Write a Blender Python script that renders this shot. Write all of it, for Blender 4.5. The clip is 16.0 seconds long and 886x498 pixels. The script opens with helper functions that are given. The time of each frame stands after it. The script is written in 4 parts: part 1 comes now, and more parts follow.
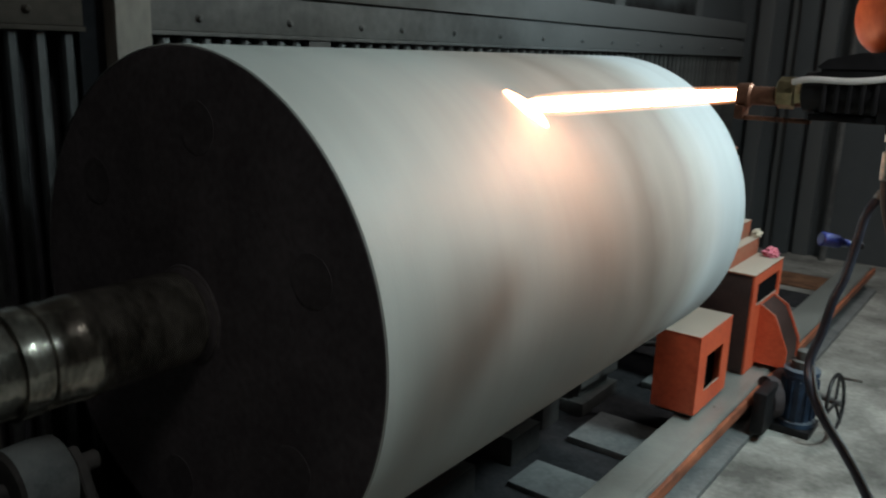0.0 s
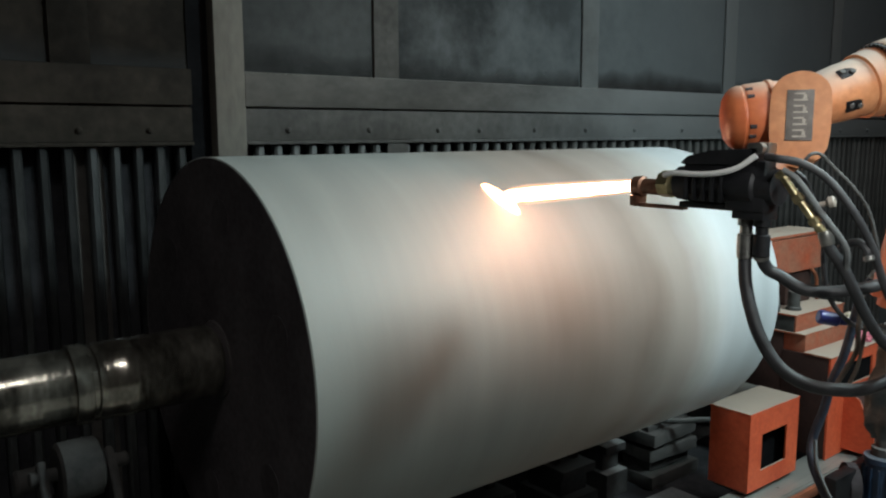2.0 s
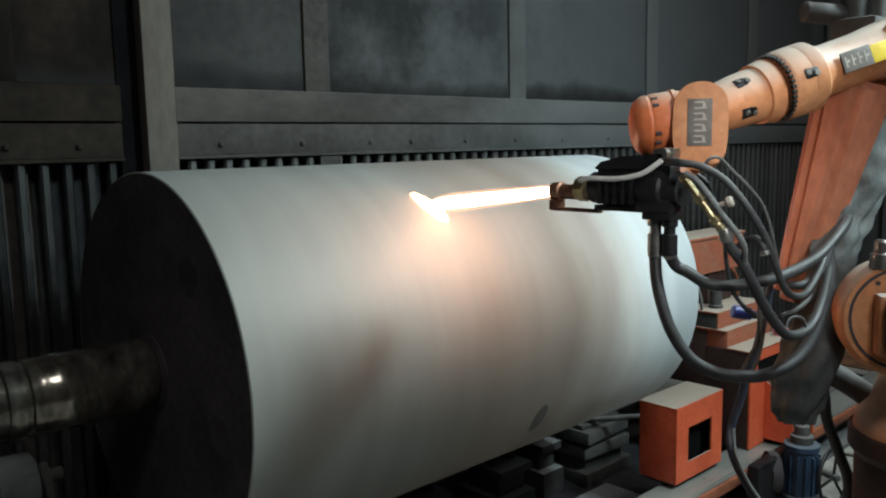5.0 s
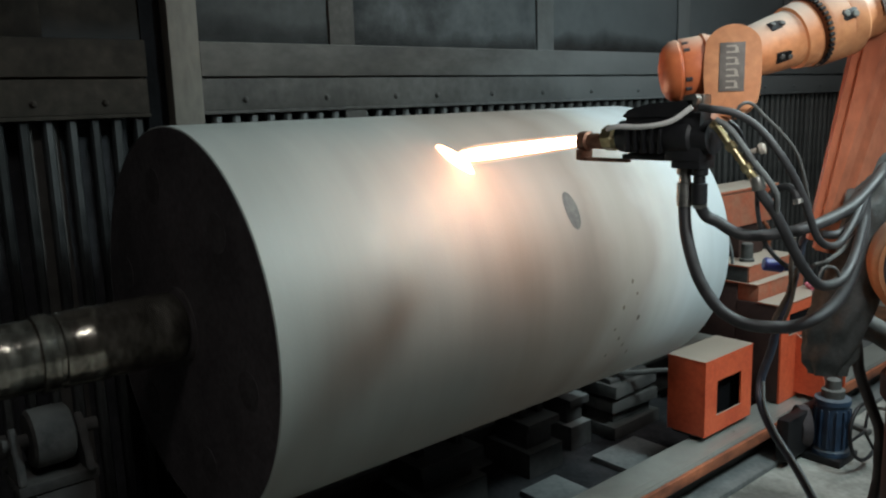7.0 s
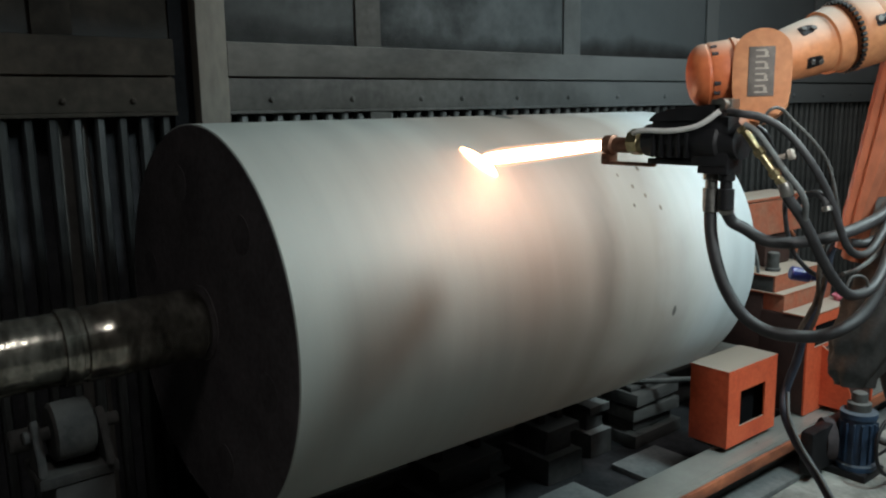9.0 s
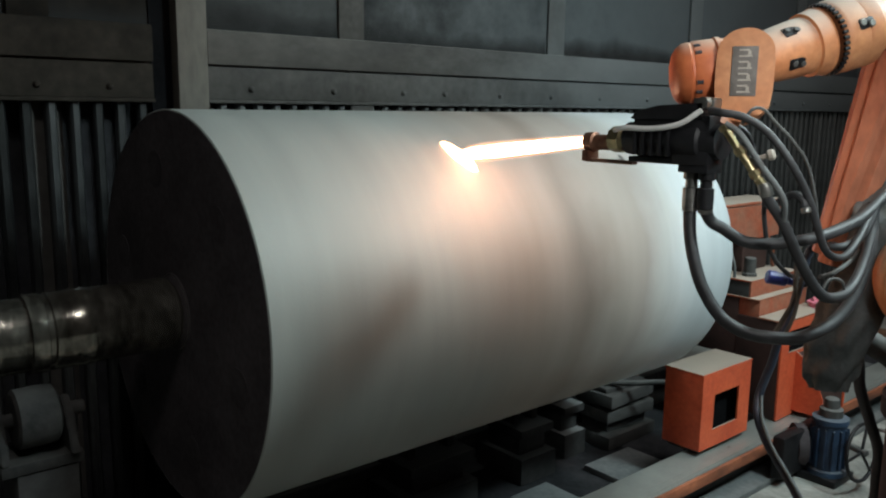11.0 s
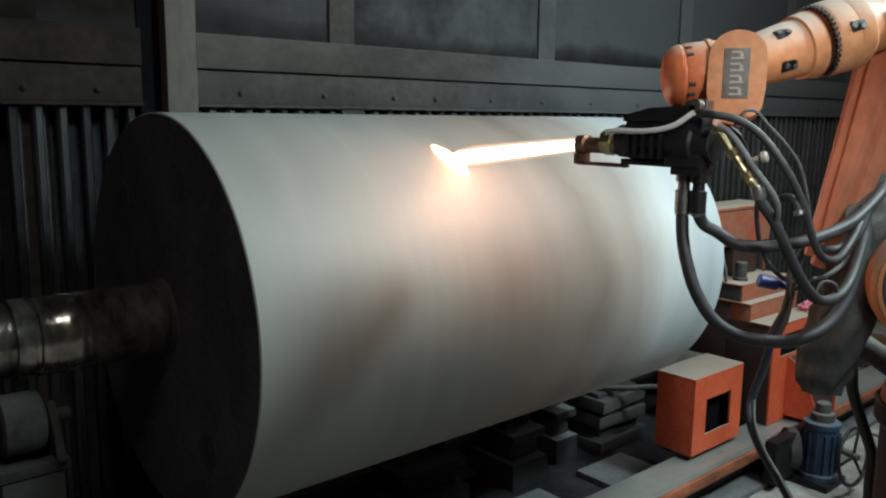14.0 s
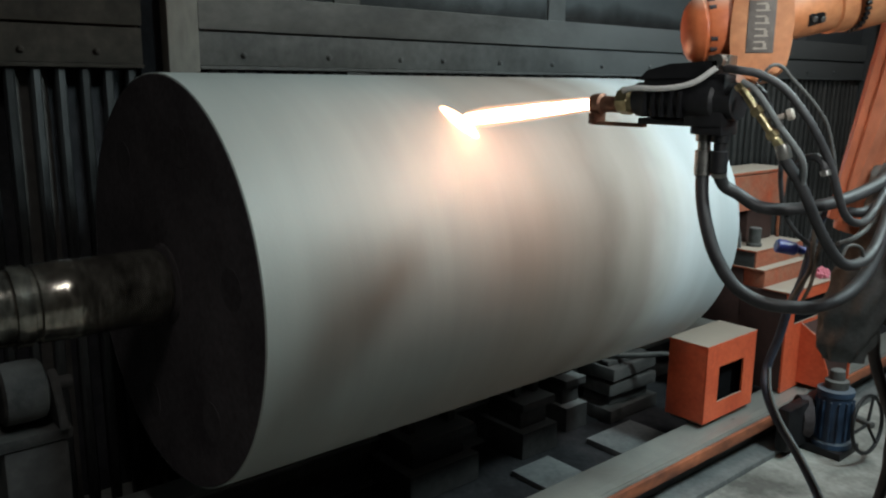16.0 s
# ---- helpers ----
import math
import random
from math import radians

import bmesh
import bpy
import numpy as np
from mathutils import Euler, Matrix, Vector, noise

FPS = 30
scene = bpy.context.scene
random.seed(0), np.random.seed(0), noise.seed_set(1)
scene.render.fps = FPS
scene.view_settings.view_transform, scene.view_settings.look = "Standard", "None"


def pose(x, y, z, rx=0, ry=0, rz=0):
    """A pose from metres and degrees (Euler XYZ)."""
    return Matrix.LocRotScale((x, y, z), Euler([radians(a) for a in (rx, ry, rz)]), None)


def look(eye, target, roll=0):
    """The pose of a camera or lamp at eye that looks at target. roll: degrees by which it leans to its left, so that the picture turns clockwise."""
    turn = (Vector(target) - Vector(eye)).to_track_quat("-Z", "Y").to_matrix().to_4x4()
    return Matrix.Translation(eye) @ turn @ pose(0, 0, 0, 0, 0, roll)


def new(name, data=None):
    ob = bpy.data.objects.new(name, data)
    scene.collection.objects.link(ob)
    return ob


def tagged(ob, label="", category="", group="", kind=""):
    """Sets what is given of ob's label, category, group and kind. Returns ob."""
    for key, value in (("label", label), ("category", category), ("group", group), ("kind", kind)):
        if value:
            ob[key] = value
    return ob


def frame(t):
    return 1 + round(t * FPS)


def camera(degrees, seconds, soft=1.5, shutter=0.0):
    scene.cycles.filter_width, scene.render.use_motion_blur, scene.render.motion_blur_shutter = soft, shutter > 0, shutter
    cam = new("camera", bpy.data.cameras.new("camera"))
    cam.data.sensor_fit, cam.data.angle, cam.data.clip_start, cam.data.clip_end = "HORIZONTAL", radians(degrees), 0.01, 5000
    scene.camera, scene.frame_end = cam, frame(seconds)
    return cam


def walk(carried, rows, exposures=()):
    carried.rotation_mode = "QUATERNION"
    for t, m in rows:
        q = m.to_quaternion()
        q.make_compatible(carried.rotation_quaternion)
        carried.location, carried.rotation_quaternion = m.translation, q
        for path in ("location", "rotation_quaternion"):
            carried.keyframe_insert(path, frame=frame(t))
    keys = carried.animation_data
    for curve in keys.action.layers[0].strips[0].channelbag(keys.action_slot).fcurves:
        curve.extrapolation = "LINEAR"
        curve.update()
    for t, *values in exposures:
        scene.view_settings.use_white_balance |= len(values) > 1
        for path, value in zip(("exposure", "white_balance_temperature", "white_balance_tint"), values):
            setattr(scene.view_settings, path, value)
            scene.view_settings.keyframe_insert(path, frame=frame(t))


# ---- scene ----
cam = camera(57.3, 16.0, soft=2.1, shutter=0.4)
PATH = [
    (0, (0.092, 0.156, 1.472), (-1.411, 2.184, 0.848), 1.9),
    (0.5, (0.281, 0.213, 1.459), (-1.481, 2.028, 0.855), 1.2),
    (1, (0.508, 0.333, 1.495), (-1.468, 1.934, 0.954), 0.2),
    (1.5, (0.653, 0.363, 1.528), (-1.383, 1.919, 1.088), 0.0),
    (2, (0.740, 0.270, 1.522), (-1.277, 1.871, 1.154), -0.2),
    (2.5, (0.829, 0.182, 1.525), (-1.145, 1.832, 1.151), -0.2),
    (3, (0.853, 0.194, 1.526), (-1.089, 1.885, 1.173), -1.2),
    (3.5, (0.854, 0.195, 1.525), (-1.070, 1.907, 1.173), -0.9),
    (3.7, (0.824, 0.191, 1.537), (-1.093, 1.908, 1.170), -0.7),
    (5.8, (0.812, 0.273, 1.511), (-1.073, 2.037, 1.200), -1.7),
    (6, (0.818, 0.244, 1.516), (-1.065, 2.003, 1.167), -2.2),
    (6.5, (0.810, 0.252, 1.499), (-1.109, 1.940, 1.015), -2.1),
    (7, (0.809, 0.259, 1.504), (-1.136, 1.920, 1.039), -1.8),
    (7.5, (0.809, 0.268, 1.508), (-1.162, 1.906, 1.069), -1.4),
    (8, (0.811, 0.260, 1.504), (-1.179, 1.879, 1.082), -1.1),
    (8.2, (0.807, 0.264, 1.504), (-1.183, 1.877, 1.062), -1.4),
    (10.3, (0.802, 0.263, 1.478), (-1.182, 1.879, 1.013), 0.3),
    (10.5, (0.799, 0.267, 1.483), (-1.174, 1.898, 1.026), 0.4),
    (11, (0.794, 0.278, 1.477), (-1.157, 1.937, 1.031), 0.7),
    (11.5, (0.781, 0.282, 1.469), (-1.165, 1.942, 1.002), 0.6),
    (12, (0.781, 0.289, 1.462), (-1.152, 1.959, 0.978), 0.8),
    (12.5, (0.779, 0.290, 1.470), (-1.140, 1.981, 1.008), 0.7),
    (13, (0.785, 0.281, 1.476), (-1.132, 1.984, 1.049), 0.4),
    (13.5, (0.786, 0.282, 1.470), (-1.140, 1.976, 1.049), 0.7),
    (14, (0.783, 0.286, 1.469), (-1.152, 1.970, 1.043), 0.7),
    (14.5, (0.781, 0.286, 1.464), (-1.157, 1.956, 1.008), 0.1),
    (15, (0.776, 0.298, 1.460), (-1.157, 1.963, 0.959), -0.8),
    (15.5, (0.775, 0.291, 1.456), (-1.145, 1.963, 0.927), -0.9),
    (16, (0.738, 0.317, 1.451), (-1.196, 1.973, 0.924), 0.5),
]
walk(cam, [(t, look(eye, target, roll)) for t, eye, target, roll in PATH])

# ---- light: an unseen key lamp, two added ceiling fills, an added robot fill, the flame itself ----
world = bpy.data.worlds.new("world")
scene.world = world
world.use_nodes = True
wn = world.node_tree.nodes
sky = wn.new("ShaderNodeTexSky")
sky.sky_type, sky.sun_disc, sky.sun_elevation, sky.sun_rotation = "NISHITA", False, radians(35), radians(120)
world.node_tree.links.new(sky.outputs[0], wn["Background"].inputs[0])
wn["Background"].inputs[1].default_value = 0.08


def area_lamp(name, eye, target, size_x, size_y, watts, colour, beam=180):
    data = bpy.data.lights.new(name, "AREA")
    data.shape, data.size, data.size_y, data.energy, data.color, data.spread = "RECTANGLE", size_x, size_y, watts, colour, radians(beam)
    ob = new(name, data)
    ob.matrix_world = look(eye, target)
    return ob


# Unseen key lamp, placed where the roll's shadows point back to.
KEY_AT, KEY_AIM = Vector((1.126, 3.03, 3.04)), Vector((-0.70, 2.25, 1.1))
area_lamp("key_lamp_light", KEY_AT, KEY_AIM, 0.46, 0.46, 48, (0.78, 0.98, 1.0), 128)
# Unseen lamps added as general fill; the second brightens the camera's side.
CEILING_FILLS = ((0.5, 4.6, 36), (2.0, 0.0, 38))
for x, y, watts in CEILING_FILLS:
    area_lamp("ceiling_fill_light", (x, y, 5.02), (x - 0.2, y, 0), 0.3, 1.2, watts, (0.99, 0.97, 0.94), 122)
# Added narrow fill that brightens only the robot's wrist.
HUNG, HUNG_AIM = Vector((1.30, 0.90, 2.10)), Vector((0.02, 1.85, 1.50))
area_lamp("fill_lamp_light", HUNG, HUNG_AIM, 0.2, 0.3, 0.8, (0.96, 0.99, 0.97), 30)


# ---- materials ----
def material(name, colours, rough=0.6, metal=0.0, scale=6.0, fine=60.0, bump=0.15, spread=0.12, stretch=(1, 1, 1), glow=None, dust=None, random_tone=0.0, spec=0.5, over=None):
    """colours: two tones that a coarse noise mixes; fine grain by a second noise; dust: a tone that lies on upward
    faces; over: a paler tone that grows along the wall, spray dust together with painted light.
    """
    m = bpy.data.materials.new(name)
    m.use_nodes = True
    t = m.node_tree
    n, l = t.nodes, t.links
    b = n["Principled BSDF"]
    co = n.new("ShaderNodeTexCoord")
    mp = n.new("ShaderNodeMapping")
    mp.inputs["Scale"].default_value = stretch
    l.new(co.outputs["Object"], mp.inputs[0])
    coarse, grain = n.new("ShaderNodeTexNoise"), n.new("ShaderNodeTexNoise")
    coarse.inputs["Scale"].default_value, grain.inputs["Scale"].default_value = scale, fine
    coarse.inputs["Detail"].default_value, grain.inputs["Detail"].default_value = 6, 4
    coarse.inputs["Roughness"].default_value = 0.65
    l.new(mp.outputs[0], coarse.inputs["Vector"])
    l.new(mp.outputs[0], grain.inputs["Vector"])
    ramp = n.new("ShaderNodeValToRGB")
    ramp.color_ramp.elements[0].position, ramp.color_ramp.elements[1].position = 0.36, 0.66
    ramp.color_ramp.elements[0].color = (*colours[0], 1)
    ramp.color_ramp.elements[1].color = (*colours[1], 1)
    l.new(coarse.outputs["Fac"], ramp.inputs[0])
    mix = n.new("ShaderNodeMix")
    mix.data_type, mix.blend_type = "RGBA", "OVERLAY"
    mix.inputs["Factor"].default_value = spread * 3
    l.new(ramp.outputs[0], mix.inputs["A"])
    l.new(grain.outputs["Fac"], mix.inputs["B"])
    last = mix.outputs["Result"]
    if random_tone:
        info, hsv, rr = n.new("ShaderNodeObjectInfo"), n.new("ShaderNodeHueSaturation"), n.new("ShaderNodeMapRange")
        rr.inputs["To Min"].default_value, rr.inputs["To Max"].default_value = 1 - random_tone, 1 + random_tone
        l.new(info.outputs["Random"], rr.inputs["Value"])
        l.new(rr.outputs[0], hsv.inputs["Value"])
        l.new(last, hsv.inputs["Color"])
        last = hsv.outputs[0]
    if dust:
        geo, sep, mr, dn = n.new("ShaderNodeNewGeometry"), n.new("ShaderNodeSeparateXYZ"), n.new("ShaderNodeMapRange"), n.new("ShaderNodeMix")
        l.new(geo.outputs["Normal"], sep.inputs[0])
        mr.inputs["From Min"].default_value, mr.inputs["From Max"].default_value = dust[2] if len(dust) > 2 else 0.45, 0.95
        mr.inputs["To Max"].default_value = dust[1]
        l.new(sep.outputs["Z"], mr.inputs["Value"])
        mul = n.new("ShaderNodeMath")
        mul.operation = "MULTIPLY"
        br = n.new("ShaderNodeMapRange")
        br.inputs["From Min"].default_value, br.inputs["From Max"].default_value = 0.15, 0.38
        l.new(coarse.outputs["Fac"], br.inputs["Value"])
        l.new(mr.outputs[0], mul.inputs[0])
        l.new(br.outputs[0], mul.inputs[1])
        dn.data_type = "RGBA"
        dn.inputs["B"].default_value = (*dust[0], 1)
        l.new(mul.outputs[0], dn.inputs["Factor"])
        l.new(last, dn.inputs["A"])
        last = dn.outputs["Result"]
    # Paler along y: paints in the wall's lit far end with its spray dust.
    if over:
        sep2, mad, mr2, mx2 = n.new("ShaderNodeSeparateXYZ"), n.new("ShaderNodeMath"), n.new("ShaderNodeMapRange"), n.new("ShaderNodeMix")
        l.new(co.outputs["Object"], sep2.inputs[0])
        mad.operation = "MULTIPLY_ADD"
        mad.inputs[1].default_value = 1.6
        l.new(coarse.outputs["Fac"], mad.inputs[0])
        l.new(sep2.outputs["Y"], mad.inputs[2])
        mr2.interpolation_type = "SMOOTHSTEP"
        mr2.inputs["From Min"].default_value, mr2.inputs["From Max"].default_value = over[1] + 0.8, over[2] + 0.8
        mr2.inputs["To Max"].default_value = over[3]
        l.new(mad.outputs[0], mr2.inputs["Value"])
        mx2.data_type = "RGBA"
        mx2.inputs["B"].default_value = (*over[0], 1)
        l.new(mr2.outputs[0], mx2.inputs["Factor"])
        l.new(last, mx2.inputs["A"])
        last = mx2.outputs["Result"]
    l.new(last, b.inputs["Base Color"])
    rmap = n.new("ShaderNodeMapRange")
    rmap.inputs["To Min"].default_value, rmap.inputs["To Max"].default_value = max(0.05, rough - 0.15), min(1, rough + 0.15)
    l.new(coarse.outputs["Fac"], rmap.inputs["Value"])
    l.new(rmap.outputs[0], b.inputs["Roughness"])
    b.inputs["Metallic"].default_value = metal
    b.inputs["Specular IOR Level"].default_value = spec
    bp = n.new("ShaderNodeBump")
    bp.inputs["Strength"].default_value, bp.inputs["Distance"].default_value = bump, 0.004
    l.new(grain.outputs["Fac"], bp.inputs["Height"])
    l.new(bp.outputs[0], b.inputs["Normal"])
    if glow:
        b.inputs["Emission Color"].default_value = (*glow[0], 1)
        b.inputs["Emission Strength"].default_value = glow[1]
    return m


DUST = (0.36, 0.36, 0.32)
M = {
    "floor": material("dusty_concrete", ((0.10, 0.099, 0.090), (0.37, 0.372, 0.342)), 0.85, scale=2.4, fine=45, bump=0.3),
    # The over tone of wall and beam brightens their lit far end.
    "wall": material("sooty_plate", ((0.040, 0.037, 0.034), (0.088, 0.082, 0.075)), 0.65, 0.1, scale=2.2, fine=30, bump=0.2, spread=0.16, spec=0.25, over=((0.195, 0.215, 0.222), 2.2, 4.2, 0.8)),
    "panel": material("grey_panel", ((0.026, 0.0275, 0.0275), (0.060, 0.062, 0.061)), 0.7, 0.0, scale=1.7, fine=22, bump=0.12, spec=0.25),
    # Lit copy of the panel tone, for the far bays and end wall.
    "panel_lit": material("lit_grey_panel", ((0.020, 0.0215, 0.022), (0.088, 0.092, 0.092)), 0.7, 0.0, scale=2.6, fine=22, bump=0.12, spec=0.25, over=((0.130, 0.150, 0.160), 2.2, 4.0, 0.75)),
    # Lit copy of the slat steel, for slats right of the post.
    "slat_lit": material("lit_slat_steel", ((0.055, 0.057, 0.056), (0.13, 0.134, 0.130)), 0.55, 0.15, scale=5, fine=40, stretch=(1, 1, 0.35), random_tone=0.25),
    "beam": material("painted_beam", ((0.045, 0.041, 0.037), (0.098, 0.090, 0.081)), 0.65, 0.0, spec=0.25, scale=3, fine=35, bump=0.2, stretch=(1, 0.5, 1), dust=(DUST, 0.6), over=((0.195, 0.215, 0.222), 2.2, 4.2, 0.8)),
    # Brown and darkened, paints the shade on the bay left of the post.
    "brown_shade": material("brown_shade_plate", ((0.011, 0.0092, 0.0074), (0.040, 0.033, 0.027)), 0.85, 0.0, spec=0.12, scale=2.4, fine=26, bump=0.2, spread=0.16),
    "post": material("dusty_post", ((0.092, 0.081, 0.067), (0.155, 0.138, 0.117)), 0.7, scale=3, fine=40, stretch=(1, 1, 0.4)),
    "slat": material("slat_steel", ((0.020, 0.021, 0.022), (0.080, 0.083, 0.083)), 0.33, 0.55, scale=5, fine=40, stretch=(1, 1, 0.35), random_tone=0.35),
    # Near-black for the shade behind the slats and under the roll.
    "dark": material("shade_dark", ((0.020, 0.020, 0.022), (0.040, 0.040, 0.043)), 0.9, spec=0.05),
    # Near-black colour that stands in for shade inside openings.
    "void": material("hollow_shade", ((0.004, 0.004, 0.0045), (0.009, 0.009, 0.010)), 0.95, spec=0.04),
    "black": material("black_paint", ((0.050, 0.044, 0.047), (0.084, 0.074, 0.078)), 0.9, scale=4, spec=0.08),
    "rubber": material("black_rubber", ((0.018, 0.018, 0.020), (0.045, 0.045, 0.048)), 0.55, scale=12, dust=((0.12, 0.12, 0.115), 0.3)),
    "blackmetal": material("black_gun_metal", ((0.005, 0.005, 0.006), (0.016, 0.016, 0.018)), 0.5, 0.1, spec=0.35, scale=10, fine=90),
    "steel": material("worn_steel", ((0.20, 0.20, 0.19), (0.48, 0.47, 0.44)), 0.35, 0.9, scale=9, fine=70, dust=(DUST, 0.2)),
    "brass": material("worn_brass", ((0.20, 0.165, 0.09), (0.50, 0.43, 0.25)), 0.32, 0.9, scale=14, fine=90),
    "copper": material("hot_nozzle", ((0.10, 0.045, 0.03), (0.28, 0.14, 0.09)), 0.45, 0.7, scale=20, fine=90),
    "orange": material("orange_paint", ((0.54, 0.078, 0.030), (0.72, 0.135, 0.055)), 0.5, scale=5, fine=60, bump=0.08, dust=((0.29, 0.285, 0.24), 0.92)),
    "robot": material("robot_orange", ((0.50, 0.18, 0.070), (0.60, 0.27, 0.125)), 0.5, scale=6, fine=60, bump=0.06, dust=((0.40, 0.375, 0.335), 0.92, 0.10)),
    # Darker copy of the robot orange, for the forearm's shadow on the upper arm.
    "robot_shaded": material("shaded_robot_orange", ((0.34, 0.105, 0.055), (0.48, 0.18, 0.10)), 0.55, scale=6, fine=60, bump=0.08, stretch=(1, 1, 0.5)),
    # More saturated orange for the wrist barrel.
    "robotbarrel": material("barrel_robot_orange", ((0.58, 0.135, 0.045), (0.68, 0.20, 0.080)), 0.45, scale=6, fine=60, bump=0.05, dust=((0.50, 0.42, 0.34), 0.8)),
    "steady": material("dark_steady", ((0.018, 0.018, 0.018), (0.050, 0.048, 0.046)), 0.8, scale=14, fine=50, bump=0.4, spec=0.2, dust=((0.06, 0.06, 0.057), 0.4)),
    "captone": material("cap_dark_tone", ((0.042, 0.037, 0.039), (0.070, 0.062, 0.065)), 0.9, scale=6, spec=0.1),
    "dustyorange": material("dust_dulled_orange", ((0.40, 0.078, 0.032), (0.33, 0.145, 0.090)), 0.7, scale=7, fine=60, bump=0.1, dust=((0.40, 0.37, 0.31), 0.9)),
    # Pedestal's dark red; on the stand it paints the unlit sides.
    "dark_red_shade": material("dark_red_with_shade", ((0.026, 0.013, 0.011), (0.056, 0.027, 0.022)), 0.6, scale=5, fine=60),
    "plate": material("name_plate_grey", ((0.10, 0.085, 0.075), (0.18, 0.16, 0.145)), 0.6, scale=20),
    "plate_mark": material("name_plate_light", ((0.30, 0.26, 0.22), (0.46, 0.42, 0.36)), 0.6, scale=20),
    "yellow": material("yellow_label", ((0.75, 0.52, 0.03), (0.90, 0.66, 0.06)), 0.5, scale=20),
    "cloth": material("dark_canvas", ((0.042, 0.048, 0.049), (0.105, 0.116, 0.116)), 0.8, scale=7, fine=140, bump=0.35, dust=((0.24, 0.255, 0.25), 0.4)),
    "rail": material("rail_steel", ((0.20, 0.21, 0.20), (0.34, 0.355, 0.335)), 0.32, 0.3, scale=3, fine=60, spread=0.05, dust=((0.28, 0.29, 0.265), 0.45)),
    "raillip": material("rust_orange_edge", ((0.13, 0.042, 0.022), (0.42, 0.135, 0.062)), 0.65, scale=9, fine=60, stretch=(1, 0.4, 1)),
    "tie": material("dusty_tie", ((0.095, 0.101, 0.102), (0.180, 0.189, 0.187)), 0.8, scale=5, fine=50),
    "plank": material("dark_plank", ((0.030, 0.030, 0.029), (0.075, 0.073, 0.070)), 0.8, scale=6, fine=40, bump=0.4, stretch=(1, 0.3, 1), random_tone=0.2),
    "cream": material("cream_rag", ((0.50, 0.46, 0.36), (0.70, 0.66, 0.55)), 0.9, scale=25),
    "rust": material("rusty_plate", ((0.10, 0.045, 0.022), (0.24, 0.12, 0.065)), 0.8, scale=8),
    # Dark steel tone of the roller blocks and the steady's column.
    "oily": material("dark_block_steel", ((0.020, 0.020, 0.020), (0.052, 0.051, 0.050)), 0.65, 0.1, scale=9, fine=50, bump=0.3, dust=((0.20, 0.21, 0.21), 0.7)),
    "silver": material("pale_tube", ((0.66, 0.66, 0.64), (0.80, 0.80, 0.78)), 0.35, 0.0, scale=20),
    "machine": material("dusty_machine", ((0.035, 0.035, 0.034), (0.085, 0.085, 0.082)), 0.7, scale=7, fine=50, dust=((0.20, 0.205, 0.195), 0.4)),
    "blue": material("blue_motor_paint", ((0.008, 0.020, 0.048), (0.026, 0.058, 0.110)), 0.6, scale=9, dust=((0.20, 0.22, 0.22), 0.4)),
    "bluehose": material("blue_black_hose", ((0.010, 0.014, 0.026), (0.032, 0.040, 0.062)), 0.5, scale=12, dust=((0.12, 0.12, 0.12), 0.3)),
    "cord": material("brown_cord", ((0.055, 0.042, 0.032), (0.13, 0.105, 0.085)), 0.7, scale=20),
    "blueplug": material("blue_plastic", ((0.012, 0.02, 0.13), (0.03, 0.045, 0.24)), 0.4, scale=9),
    "pink": material("pink_rag", ((0.60, 0.16, 0.24), (0.80, 0.30, 0.36)), 0.85, scale=25),
    # Glow on the fixtures of the added lamps.
    "lamp": material("lamp_tube", ((0.8, 0.8, 0.8), (0.9, 0.9, 0.9)), 0.5, glow=((0.9, 0.97, 1.0), 3.0)),
    "ceiling": material("dark_ceiling", ((0.06, 0.06, 0.06), (0.11, 0.11, 0.11)), 0.9, scale=1.5),
}


# ---- geometry helpers ----
def put_box(bm, lo, hi, bevel=0.0, m=None):
    lo, hi = Vector(lo), Vector(hi)
    made = bmesh.ops.create_cube(bm, size=1.0, matrix=Matrix.Translation((lo + hi) / 2) @ Matrix.Diagonal((*(hi - lo), 1)))["verts"]
    if bevel:
        edges = list({e for v in made for e in v.link_edges})
        out = bmesh.ops.bevel(bm, geom=edges, offset=bevel, segments=2, affect="EDGES", profile=0.6)
        made = list({v for f in out["faces"] for v in f.verts} | {v for v in made if v.is_valid})
        made = list({v for v in made} | {w for v in made for e in v.link_edges for w in e.verts})
    if m is not None:
        bmesh.ops.transform(bm, matrix=m, verts=made)
    return made


def put_lathe(bm, p0, p1, profile, seg=32, cap=True):
    """A body of revolution on the axis p0 to p1; profile: (metres along the axis from p0, radius)."""
    p0, p1 = Vector(p0), Vector(p1)
    ax = (p1 - p0).normalized()
    u = ax.orthogonal().normalized()
    w = ax.cross(u)
    rings = []
    for s, r in profile:
        rings.append([bm.verts.new(p0 + ax * s + (u * math.cos(2 * math.pi * k / seg) + w * math.sin(2 * math.pi * k / seg)) * r) for k in range(seg)])
    for a, b in zip(rings, rings[1:]):
        for k in range(seg):
            bm.faces.new((a[k], a[(k + 1) % seg], b[(k + 1) % seg], b[k]))
    if cap:
        bm.faces.new(rings[0][::-1])
        bm.faces.new(rings[-1])
    return rings


def put_cyl(bm, p0, p1, r, seg=24, edge=0.0):
    d = (Vector(p1) - Vector(p0)).length
    e = min(edge, d / 3, r / 2)
    prof = [(0, r - e), (e, r), (d - e, r), (d, r - e)] if e else [(0, r), (d, r)]
    return put_lathe(bm, p0, p1, prof, seg)


